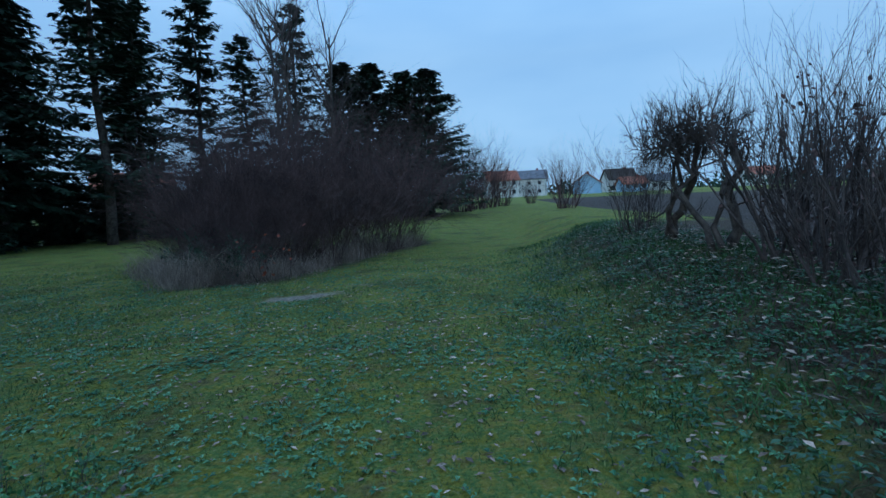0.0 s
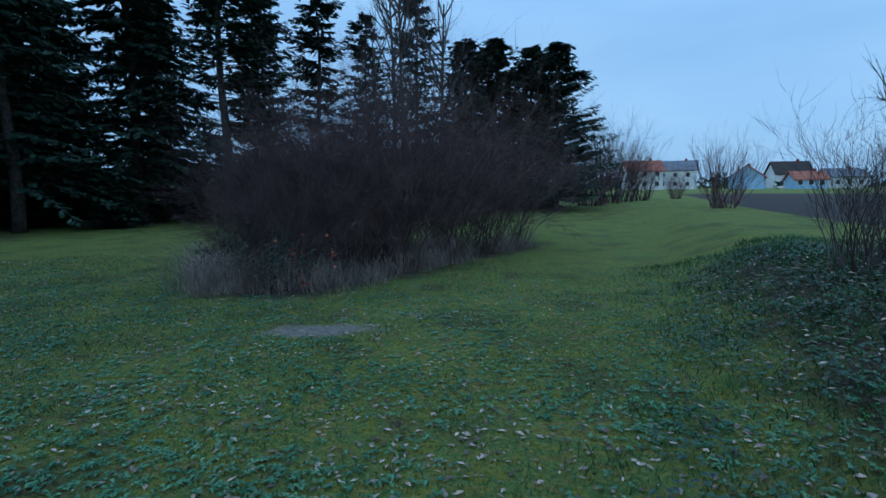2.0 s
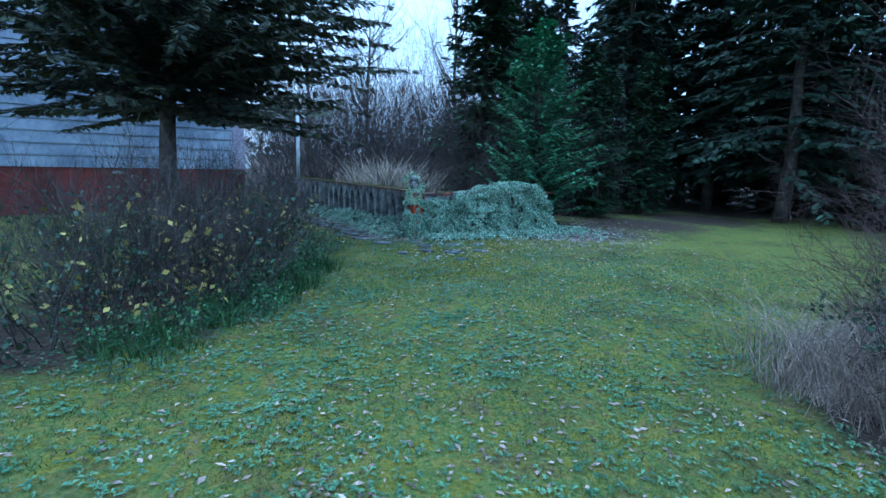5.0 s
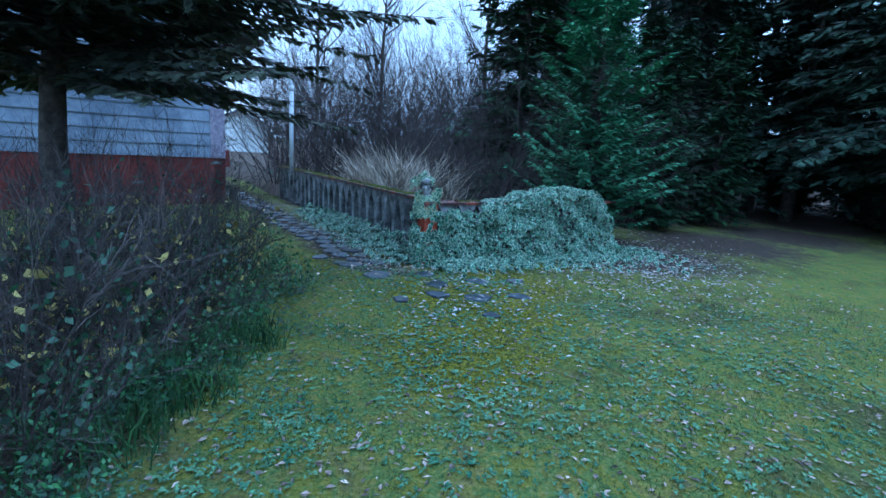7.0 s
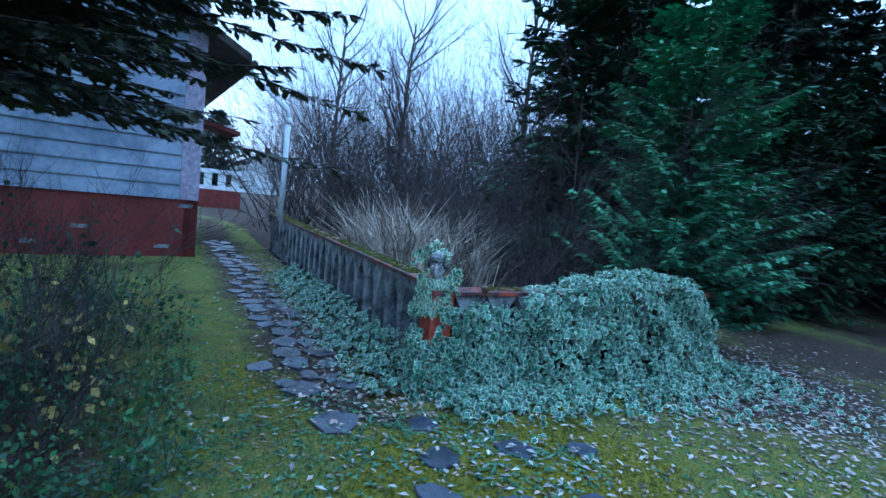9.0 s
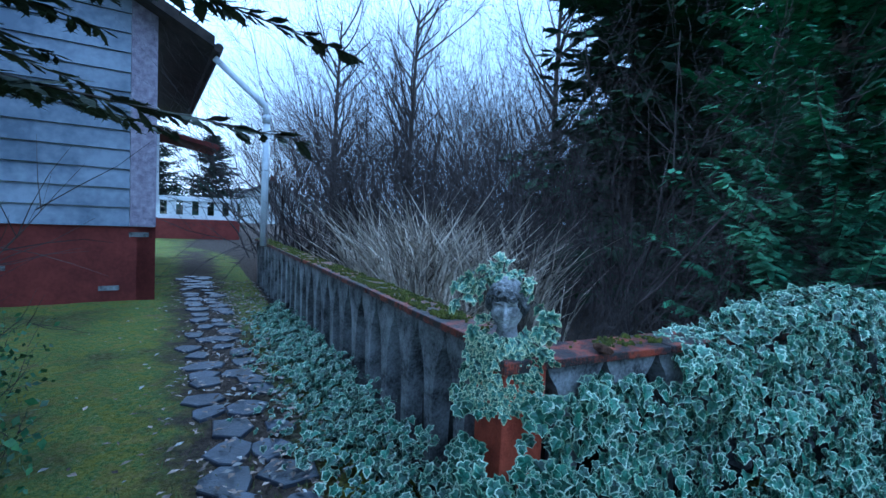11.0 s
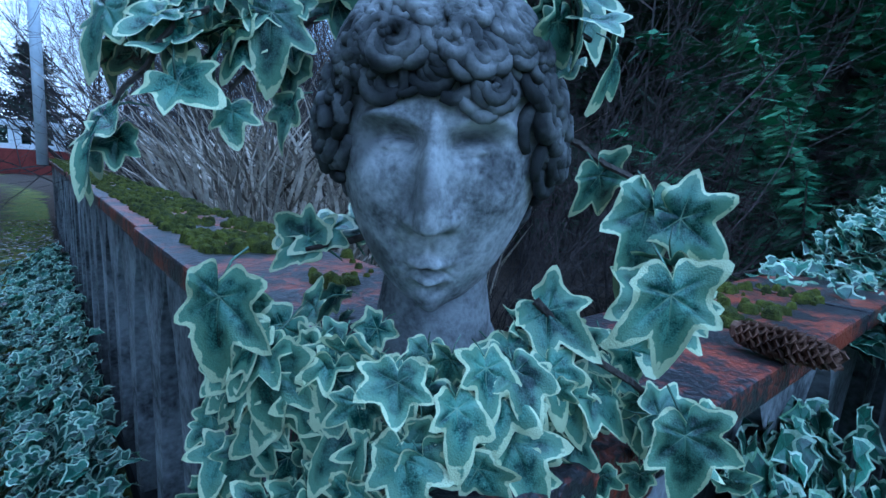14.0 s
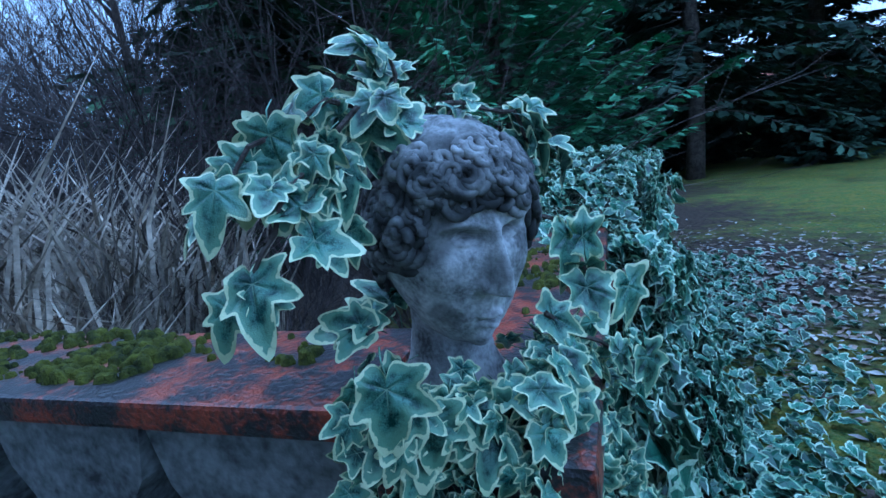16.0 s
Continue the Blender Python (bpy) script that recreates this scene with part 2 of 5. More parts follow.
def ground_material():
    """Moss, grass and earth, with bare sand, leaf mould (also the bank's painted shade) and ploughed soil by attributes
    of the sheet.
    """
    m = bpy.data.materials.new("mossy_lawn")
    m.use_nodes = True
    n, l = m.node_tree.nodes, m.node_tree.links
    b = n["Principled BSDF"]
    b.inputs["Roughness"].default_value, b.inputs["Specular IOR Level"].default_value = 0.95, 0.15
    geo = n.new("ShaderNodeNewGeometry")

    def noise_of(scale, detail=5.0):
        t = n.new("ShaderNodeTexNoise")
        t.inputs["Scale"].default_value, t.inputs["Detail"].default_value, t.inputs["Roughness"].default_value = scale, detail, 0.7
        l.new(geo.outputs["Position"], t.inputs["Vector"])
        return t.outputs["Fac"]

    def ramp_of(fac, *stops):
        r = n.new("ShaderNodeValToRGB")
        r.color_ramp.elements[0].position, r.color_ramp.elements[0].color = stops[0][0], (*stops[0][1], 1)
        r.color_ramp.elements[1].position, r.color_ramp.elements[1].color = stops[-1][0], (*stops[-1][1], 1)
        for p, c in stops[1:-1]:
            r.color_ramp.elements.new(p).color = (*c, 1)
        l.new(fac, r.inputs["Fac"])
        return r.outputs["Color"]

    def mix(fac, a, c):
        x = n.new("ShaderNodeMix")
        x.data_type = "RGBA"
        l.new(fac, x.inputs[0])
        l.new(a, x.inputs[6])
        l.new(c, x.inputs[7])
        return x.outputs[2]

    def mask(name, wobble):
        a = n.new("ShaderNodeAttribute")
        a.attribute_name = name
        s = n.new("ShaderNodeMath")
        s.operation = "MULTIPLY_ADD"
        l.new(wobble, s.inputs[0])
        s.inputs[1].default_value = 1.1
        l.new(a.outputs["Fac"], s.inputs[2])
        r = n.new("ShaderNodeMapRange")
        r.inputs["From Min"].default_value, r.inputs["From Max"].default_value = 0.82, 1.22
        l.new(s.outputs[0], r.inputs["Value"])
        return r.outputs["Result"]

    lawn = ramp_of(noise_of(3.6), (0.30, (0.050, 0.120, 0.034)), (0.41, (0.270, 0.240, 0.030)), (0.49, (0.100, 0.200, 0.065)), (0.57, (0.300, 0.250, 0.045)), (0.68, (0.250, 0.190, 0.110)))
    tuft = ramp_of(noise_of(34.0), (0.37, (0.012, 0.018, 0.008)), (0.46, (0.120, 0.150, 0.028)), (0.57, (0.230, 0.220, 0.045)), (0.66, (0.36, 0.30, 0.18)))
    half = n.new("ShaderNodeValue")
    half.outputs[0].default_value = 0.45
    colour = mix(half.outputs[0], lawn, tuft)
    wob = noise_of(3.5)
    worn = n.new("ShaderNodeMapRange")
    worn.inputs["From Min"].default_value, worn.inputs["From Max"].default_value = 0.50, 0.64
    worn.inputs["To Max"].default_value = 0.75
    l.new(noise_of(0.9), worn.inputs["Value"])
    earthy = ramp_of(noise_of(21.0), (0.36, (0.022, 0.026, 0.014)), (0.50, (0.075, 0.085, 0.030)), (0.66, (0.190, 0.150, 0.095)))
    colour = mix(worn.outputs["Result"], colour, earthy)
    mould_shade = ramp_of(noise_of(18.0), (0.3, (0.035, 0.026, 0.020)), (0.7, (0.125, 0.092, 0.070)))
    soil = ramp_of(noise_of(5.0), (0.3, (0.045, 0.034, 0.030)), (0.7, (0.100, 0.078, 0.066)))
    sand = ramp_of(noise_of(12.0), (0.3, (0.19, 0.16, 0.13)), (0.7, (0.36, 0.31, 0.26)))
    cushion = ramp_of(noise_of(26.0), (0.34, (0.050, 0.055, 0.006)), (0.50, (0.190, 0.175, 0.014)), (0.66, (0.300, 0.265, 0.030)))
    colour = mix(mask("moss", wob), colour, cushion)
    colour = mix(mask("mould_shade", wob), colour, mould_shade)
    colour = mix(mask("soil", wob), colour, soil)
    colour = mix(mask("sand", wob), colour, sand)
    l.new(colour, b.inputs["Base Color"])
    bp = n.new("ShaderNodeBump")
    bp.inputs["Strength"].default_value, bp.inputs["Distance"].default_value = 1.0, 0.06
    l.new(noise_of(30.0), bp.inputs["Height"])
    l.new(bp.outputs["Normal"], b.inputs["Normal"])
    return m


M_GROUND = ground_material()


# ---- mesh building ----
class Geo:
    """Vertices and faces that grow piece by piece."""

    def __init__(self):
        self.v, self.f, self.m = [], [], []

    def add(self, verts, faces, slot=0):
        k = len(self.v)
        self.v.extend(verts)
        self.f.extend([tuple(i + k for i in f) for f in faces])
        self.m.extend([slot] * len(faces))

    def mesh(self, name, mats, smooth=False):
        me = bpy.data.meshes.new(name)
        me.from_pydata([tuple(p) for p in self.v], [], self.f)
        for x in mats if isinstance(mats, (list, tuple)) else [mats]:
            me.materials.append(x)
        me.polygons.foreach_set("material_index", self.m)
        if smooth:
            me.polygons.foreach_set("use_smooth", [True] * len(self.f))
        me.update()
        return me

    def box(self, lo, hi, m=None, slot=0, bevel=0.0):
        b = bmesh.new()
        bmesh.ops.create_cube(b, size=1.0)
        for q in b.verts:
            q.co = Vector([lo[i] + (q.co[i] + 0.5) * (hi[i] - lo[i]) for i in range(3)])
        if bevel:
            bmesh.ops.bevel(b, geom=list(b.edges), offset=bevel, segments=2, affect="EDGES", profile=0.6)
        b.verts.index_update()
        self.add([(m @ q.co if m else q.co.copy()) for q in b.verts], [[q.index for q in f.verts] for f in b.faces], slot)
        b.free()

    def tube(self, pts, radii, sides=3, slot=0, cap=True):
        pts = [Vector(p) for p in pts]
        rings = []
        for i, p in enumerate(pts):
            d = (pts[min(i + 1, len(pts) - 1)] - pts[max(i - 1, 0)]).normalized()
            a = d.cross(Vector((0.31, 0.17, 0.94)))
            if a.length < 1e-4:
                a = d.cross(Vector((1, 0, 0)))
            a.normalize()
            c = d.cross(a)
            rings += [p + (a * math.cos(2 * math.pi * j / sides) + c * math.sin(2 * math.pi * j / sides)) * radii[i] for j in range(sides)]
        faces = [(i * sides + j, i * sides + (j + 1) % sides, (i + 1) * sides + (j + 1) % sides, (i + 1) * sides + j) for i in range(len(pts) - 1) for j in range(sides)]
        if cap:
            faces.append(tuple(range(sides))[::-1])
            faces.append(tuple((len(pts) - 1) * sides + j for j in range(sides)))
        self.add(rings, faces, slot)


def part(name, geo, mats, parent=None, label="", smooth=False):
    ob = new(name, geo.mesh(name, mats, smooth) if isinstance(geo, Geo) else geo)
    ob.parent = parent
    if label:
        tagged(ob, label)
    return ob


def thing(name, label, category, m=None, group="", kind=""):
    ob = new(name)
    ob.empty_display_size = 0.2
    if m:
        ob.matrix_world = m
    return tagged(ob, label, category, group, kind)


def structure(name, geo, mats, label, category="", smooth=False, kind="structure"):
    return tagged(part(name, geo, mats, None, "", smooth), label, category or name.split("_")[0], "", kind)


R = random.Random(11)


def smooth_step(a, b, x):
    t = min(1.0, max(0.0, (x - a) / (b - a)))
    return t * t * (3 - 2 * t)


# plan: wall corner, its two legs, the house corner
CORNER = Vector((-10.44, 3.27, 0))
LEG_A = Vector((-0.705, -0.709, 0)).normalized()
LEG_B = Vector((-0.715, 0.699, 0)).normalized()
POLE = Vector((-15.29, -1.74, 0))
HOUSE = Vector((-14.37, -3.03, 0))
FACE = Vector((0.80, -0.60, 0)).normalized()
SIDE = Vector((-0.66, -0.75, 0)).normalized()


def ground_z(x, y):
    z = 0.55 * smooth_step(1.3, 3.3, x) * (1 - 0.35 * smooth_step(12, 30, y))
    z += 0.35 * smooth_step(14, 45, y) * (1 - smooth_step(1.3, 3.3, x))
    near = 1 - smooth_step(25, 60, abs(x) + abs(y))
    z += near * (0.035 * noise.noise((x * 0.6, y * 0.6, 1.0)) + 0.015 * noise.noise((x * 2.3, y * 2.3, 4.0)))
    z += 0.10 * (1 - near) * noise.noise((x * 0.05, y * 0.05, 0))
    return z


BUSH = [(-3.8, 8.6), (-4.4, 9.2), (-4.9, 10.1), (-3.5, 9.3), (-4.6, 10.0), (-3.1, 10.3), (-5.5, 11.2), (-2.9, 11.6), (-4.2, 11.7), (-2.3, 12.8), (-3.4, 13.2), (-1.9, 14.2), (-5.0, 12.6), (-5.6, 10.6)]
LEFT_BUSH = [(-3.7, 1.7), (-4.4, 2.1), (-5.2, 2.3), (-5.7, 1.5), (-4.9, 1.2), (-6.3, 1.9), (-7.0, 1.5), (-7.9, 1.3), (-8.6, 0.6), (-6.6, 0.8)]


def spread(x, y, spots, r):
    return max([0.0] + [1 - math.hypot(x - a, y - b) / r for a, b in spots])


def build_ground():
    def axis(lo, hi, step, far):
        out = list(np.arange(lo, hi + 1e-6, step))
        a, s = hi, step
        while a < far:
            s *= 1.35
            a += s
            out.append(a)
        a, s = lo, step
        while a > -far:
            s *= 1.35
            a -= s
            out.insert(0, a)
        return out

    xs, ys = axis(-19, 6, 0.14, 900), axis(-5, 16, 0.14, 900)
    g = Geo()
    verts = [(x, y, ground_z(x, y)) for y in ys for x in xs]
    nx = len(xs)
    g.add(verts, [(j * nx + i, j * nx + i + 1, (j + 1) * nx + i + 1, (j + 1) * nx + i) for j in range(len(ys) - 1) for i in range(nx - 1)])
    me = g.mesh("ground", M_GROUND, True)
    mould_shade, soil, sand, moss = [], [], [], []
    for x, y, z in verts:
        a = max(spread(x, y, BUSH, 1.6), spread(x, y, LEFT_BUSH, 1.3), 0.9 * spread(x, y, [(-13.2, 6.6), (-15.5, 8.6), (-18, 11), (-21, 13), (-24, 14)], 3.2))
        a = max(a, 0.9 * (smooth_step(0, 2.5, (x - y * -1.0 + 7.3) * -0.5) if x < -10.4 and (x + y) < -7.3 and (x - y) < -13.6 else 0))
        # bank ground darkened with the mould colour to paint its shade
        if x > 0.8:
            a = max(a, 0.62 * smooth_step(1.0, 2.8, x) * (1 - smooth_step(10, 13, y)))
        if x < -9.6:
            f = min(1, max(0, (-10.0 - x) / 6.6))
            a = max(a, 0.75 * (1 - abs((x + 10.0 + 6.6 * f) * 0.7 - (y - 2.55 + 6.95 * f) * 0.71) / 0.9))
        mould_shade.append(a * 1.2)
        moss.append(0.85 * min(1, 1.6 * spread(x, y, [(-9.2, 4.2), (-8.6, 4.6), (-9.9, 4.6), (-10.2, 2.3), (-7.4, 4.6)], 1.3)) + 0.35 * noise.noise((x * 0.5, y * 0.5, 31)))
        soil.append(1.2 * smooth_step(5.0, 6.2, x - 0.03 * y) * (1 - smooth_step(60, 75, y)))
        c, s = math.cos(-0.35), math.sin(-0.35)
        u, v = (x + 1.95) * c - (y - 6.75) * s, (x + 1.95) * s + (y - 6.75) * c
        sand.append(max(1.15 - math.hypot(u / 0.75, v / 0.36), 0.55 - math.hypot((x + 1.2) / 1.2, (y - 7.6) / 0.6)))
    for name, values in (("mould_shade", mould_shade), ("soil", soil), ("sand", sand), ("moss", moss)):
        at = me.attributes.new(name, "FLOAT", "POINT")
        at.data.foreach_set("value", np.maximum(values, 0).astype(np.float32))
    tagged(new("ground", me), "mossy worn lawn with weeds and bare patches", "ground", "", "structure")


build_ground()


# ---- leaves ----
def ivy_leaf(bend=0.3, droop=0.25, rim=0.89):
    """A lobed ivy leaf one unit long, stalk at the origin, tip towards +y, with a pale rim of its own faces."""
    half = [(0.14, -0.10), (0.36, -0.06), (0.50, 0.10), (0.40, 0.23), (0.42, 0.34), (0.53, 0.54), (0.34, 0.60), (0.19, 0.76), (0.0, 1.0)]
    outline = [(0.0, 0.0)] + half + [(-x, y) for x, y in half[-2::-1]]
    cx, cy = 0.0, 0.33

    def lift(x, y):
        return (x, y, abs(x) * bend - droop * y * y + 0.05 * math.sin(9 * x + 5 * y))

    g = Geo()
    n = len(outline)
    inner = [(cx + (x - cx) * (rim + 0.02 * math.sin(7 * x + 11 * y)), cy + (y - cy) * (rim + 0.02 + 0.02 * math.cos(9 * x - 8 * y))) for x, y in outline]
    verts = [lift(cx, cy)] + [lift(*p) for p in inner] + [lift(*p) for p in outline]
    g.add(verts, [(0, 1 + i, 1 + (i + 1) % n) for i in range(n)], 0)
    g.f += [(1 + i, 1 + n + i, 1 + n + (i + 1) % n, 1 + (i + 1) % n) for i in range(n)]
    g.m += [1] * n
    return g


SMALL_LEAVES = [ivy_leaf(0.30, 0.22, 0.82), ivy_leaf(0.1, 0.4, 0.76), ivy_leaf(0.45, 0.1, 0.86)]


def near_leaf(seed):
    """A lobed leaf of many faces: five soft lobes, cupped between its veins, with a wavy margin and a stalk."""
    rr = random.Random(seed)
    lobes = [(0.0, 1.0, 0.78), (0.98, 0.80, 0.62), (-0.98, 0.80, 0.62), (1.95, 0.62, 0.66), (-1.95, 0.62, 0.66)]
    lobes = [(t + rr.uniform(-0.10, 0.10), r * rr.uniform(0.78, 1.15), w * rr.uniform(0.85, 1.15)) for t, r, w in lobes]
    n, rings = 60, (0.18, 0.36, 0.54, 0.70, 0.82, 0.92, 1.0)
    bend, droop, curl, skew = rr.uniform(-0.15, 0.40), rr.uniform(-0.05, 0.55), rr.uniform(-0.25, 0.10), rr.uniform(-0.15, 0.15)
    ph = rr.uniform(0, 6)

    def edge(t):
        r = 0.42
        for c, s, w in lobes:
            d = abs((t - c + math.pi) % (2 * math.pi) - math.pi)
            r = max(r, s * (1 - 0.66 * (d / w) ** 0.85) if d < w * 1.1 else 0)
        notch = math.exp(-((abs(t) - math.pi) / 0.22) ** 2)
        return r * (1 - 0.62 * notch)

    edges = [edge(2 * math.pi * i / n - math.pi) for i in range(n)]
    edges = [0.12 * edges[i - 1] + 0.76 * edges[i] + 0.12 * edges[(i + 1) % n] for i in range(n)]

    def near_vein(t, r):
        return max(math.exp(-((((t - c + math.pi) % (2 * math.pi) - math.pi) * r) / 0.022) ** 2) for c, s, w in lobes) * (1 - 0.5 * r)

    g, rim, vein = Geo(), [0.0], [1.0]
    pts = [(0.0, 0.30, -0.05)]
    for k in rings:
        for i in range(n):
            t = 2 * math.pi * i / n - math.pi
            r = edges[i] * k * 0.86
            x, y = math.sin(t) * r, 0.30 + math.cos(t) * r
            valley = 0.05 * near_vein(t, r * 1.2) * (1 - k * 0.5)
            z = bend * abs(x) + skew * x - droop * y * y + curl * k ** 4 * 0.25 + 0.035 * k * k * math.sin(5 * t + ph) + 0.02 * math.sin(11 * x + 7 * y + ph) - valley
            pts.append((x, y, z))
            rim.append(k ** 1.2 if k < 1 else 1.0)
            vein.append(near_vein(t, r * 1.2))
    g.add(pts, [(0, 1 + (i + 1) % n, 1 + i) for i in range(n)] + [(1 + j * n + i, 1 + j * n + (i + 1) % n, 1 + (j + 1) * n + (i + 1) % n, 1 + (j + 1) * n + i) for j in range(len(rings) - 1) for i in range(n)])
    g.tube([(0, 0.14, -0.02 - droop * 0.02), (0.02, -0.04, -0.10), (0.0, -0.20, -0.26)], [0.016, 0.014, 0.012], 4)
    rim += [0.3] * (len(g.v) - len(rim))
    vein += [0.8] * (len(g.v) - len(vein))
    me = g.mesh("ivy_leaf", M_LEAF_NEAR, True)
    for name, values in (("rim", rim), ("vein", vein)):
        me.attributes.new(name, "FLOAT", "POINT").data.foreach_set("value", np.array(values, dtype=np.float32))
    return me


LEAF_MESHES = [near_leaf(300 + k) for k in range(10)]


def facing(normal, tip):
    """A turn with +z along normal and +y towards tip as far as it can."""
    z = Vector(normal).normalized()
    y = Vector(tip) - z * z.dot(Vector(tip))
    if y.length < 1e-3:
        y = Vector((0.3, 0.5, 0.2))
    y.normalize()
    x = y.cross(z)
    return Matrix((x, y, z)).transposed()


def scatter_leaf(g, src, place, normal, tip, size, slot_map=None):
    m = facing(normal, tip) * size
    k = len(g.v)
    p = Vector(place)
    g.v.extend([p + m @ Vector(q) for q in src.v])
    g.f.extend([tuple(i + k for i in f) for f in src.f])
    g.m.extend(src.m)


def jitter(a, r=R):
    return Vector((r.uniform(-a, a), r.uniform(-a, a), r.uniform(-a, a)))


# ---- garden wall ----
def wall_leg(name, start, way, length, inward, top, label):
    """A low concrete wall of flared ribs that meet in arches over dark recesses, with a coping of separate slabs. x runs along it, y inward."""
    m = Matrix.Translation(start) @ Matrix((way, inward, Vector((0, 0, 1)))).transposed().to_4x4()
    wall = tagged(new(name), label, "garden wall", "", "structure")
    m = m @ Matrix.Rotation(0.008, 4, "Y") if top > 0.95 else m
    wall.matrix_world = m
    low = top - 0.040
    # near-black backing and plinth paint the shade of the recesses
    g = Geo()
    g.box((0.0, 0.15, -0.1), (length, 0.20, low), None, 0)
    part("backing", g, M_CONCRETE_DARK, wall, "concrete darkened for the shade of the recesses")
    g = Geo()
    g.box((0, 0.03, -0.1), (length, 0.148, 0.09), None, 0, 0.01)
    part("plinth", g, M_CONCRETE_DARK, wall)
    rib = Geo()
    rows = [(0.09, 0.040), (0.35, 0.046), (0.60, 0.062), (0.70, 0.082), (0.78, 0.112), (0.83, 0.150), (low - 0.002, 0.179)]
    front = [(s * w, 0.026 + 0.012 * (1 - z), z) for z, w in rows for s in (-1, 1)]
    back = [(x, 0.148, z) for x, y, z in front]
    k = len(front)
    faces = []
    for i in range(0, k - 2, 2):
        faces += [(i, i + 1, i + 3, i + 2), (k + i + 1, k + i, k + i + 2, k + i + 3), (i + 1, k + i + 1, k + i + 3, i + 3), (k + i, i, i + 2, k + i + 2)]
    rib.add(front + back, faces + [(k - 2, k - 1, 2 * k - 1, 2 * k - 2)])
    rib_mesh = rib.mesh("rib", M_CONCRETE)
    x = 0.42
    while x < length - 0.1:
        o = part("rib", rib_mesh, None, wall, "pale streaked concrete")
        o.location = (x, R.uniform(-0.004, 0.004), 0)
        x += 0.36
    cop = Geo()
    cop.box((0, -0.012, low), (0.793, 0.245, top), None, 0, 0.007)
    cop_mesh = cop.mesh("coping_slab", M_COPING)
    x = 0.22
    while x < length:
        o = part("coping_slab", cop_mesh, None, wall, "mossy red-brown coping slab")
        o.matrix_local = Matrix.Translation((x, R.uniform(-0.006, 0.006), R.uniform(-0.002, 0.002))) @ Matrix.Rotation(R.uniform(-0.006, 0.006), 4, "Z")
        x += 0.80
    return wall, m


A_IN, B_IN = Vector((-LEG_A.y, LEG_A.x, 0)), Vector((LEG_B.y, -LEG_B.x, 0))
if A_IN.dot(LEG_B) < 0:
    A_IN = -A_IN
if B_IN.dot(LEG_A) < 0:
    B_IN = -B_IN
TOP_A, TOP_B = 0.985, 0.928
wall_a, MAT_A = wall_leg("wall_path", CORNER, LEG_A, 9.0, A_IN, TOP_A, "low ribbed concrete garden wall with mossy red coping")
wall_b, MAT_B = wall_leg("wall_lawn", CORNER, LEG_B, 3.7, B_IN, TOP_B, "low garden wall buried under variegated ivy")


def moss_cushions(name, m, top, spots, label):
    """Cushions that crowd together where the noise is high and thin out between."""
    g = Geo()
    for x0, x1, y0, y1, count in spots:
        for _ in range(count):
            x, y = R.uniform(x0, x1), R.uniform(y0, y1)
            thick = noise.noise((x * 7, y * 9, 3.0)) + 0.12
            if thick < R.uniform(-0.25, 0.35):
                continue
            r = R.uniform(0.004, 0.013) * (1 + 0.8 * max(0, thick))
            h = r * R.uniform(0.6, 1.3) + 0.008 * max(0, thick)
            ring = [(x + r * math.cos(a) * R.uniform(0.7, 1.3), y + r * math.sin(a) * R.uniform(0.7, 1.3), top - 0.006) for a in (0, 1.05, 2.1, 3.14, 4.2, 5.25)]
            mid = [(x + (p[0] - x) * 0.65, y + (p[1] - y) * 0.65, top + h * 0.75) for p in ring]
            g.add([m @ Vector(p) for p in ring + mid + [(x, y, top + h)]], [(i, (i + 1) % 6, 6 + (i + 1) % 6, 6 + i) for i in range(6)] + [(6 + i, 6 + (i + 1) % 6, 12) for i in range(6)])
    structure(name, g, M_MOSS, label, "moss", True, "stuff")


moss_cushions("moss", MAT_A, TOP_A, [(0.62, 0.95, 0.03, 0.23, 330), (0.36, 0.6, 0.10, 0.23, 60), (0.95, 3.6, 0.03, 0.24, 2300), (3.6, 8.8, 0.0, 0.24, 2600)], "yellow-green moss cushions on the wall coping")
moss_cushions("moss", MAT_B, TOP_B, [(0.62, 1.05, 0.06, 0.22, 150), (0.3, 0.6, 0.12, 0.22, 20)], "sparse moss on the red coping")


# ---- corner post and bust ----
POST = CORNER + LEG_A * 0.10 + LEG_B * 0.10
def build_post():
    t = thing("corner_post", "red painted square post at the wall corner", "post", Matrix.Translation(POST) @ Matrix((LEG_A, A_IN, Vector((0, 0, 1)))).transposed().to_4x4())
    g = Geo()
    g.box((-0.105, -0.105, -0.1), (0.115, 0.115, 0.88), None, 0, 0.008)
    part("shaft", g, M_REDPOST, t)
    g = Geo()
    g.box((-0.12, -0.12, 0.88), (0.115, 0.115, 0.940), None, 0, 0.01)
    part("cap", g, M_COPING, t, "dark red cap slab")


build_post()
HEAD = Vector((-10.584, 3.236, 1.152))
FACE_TURN = 3.0


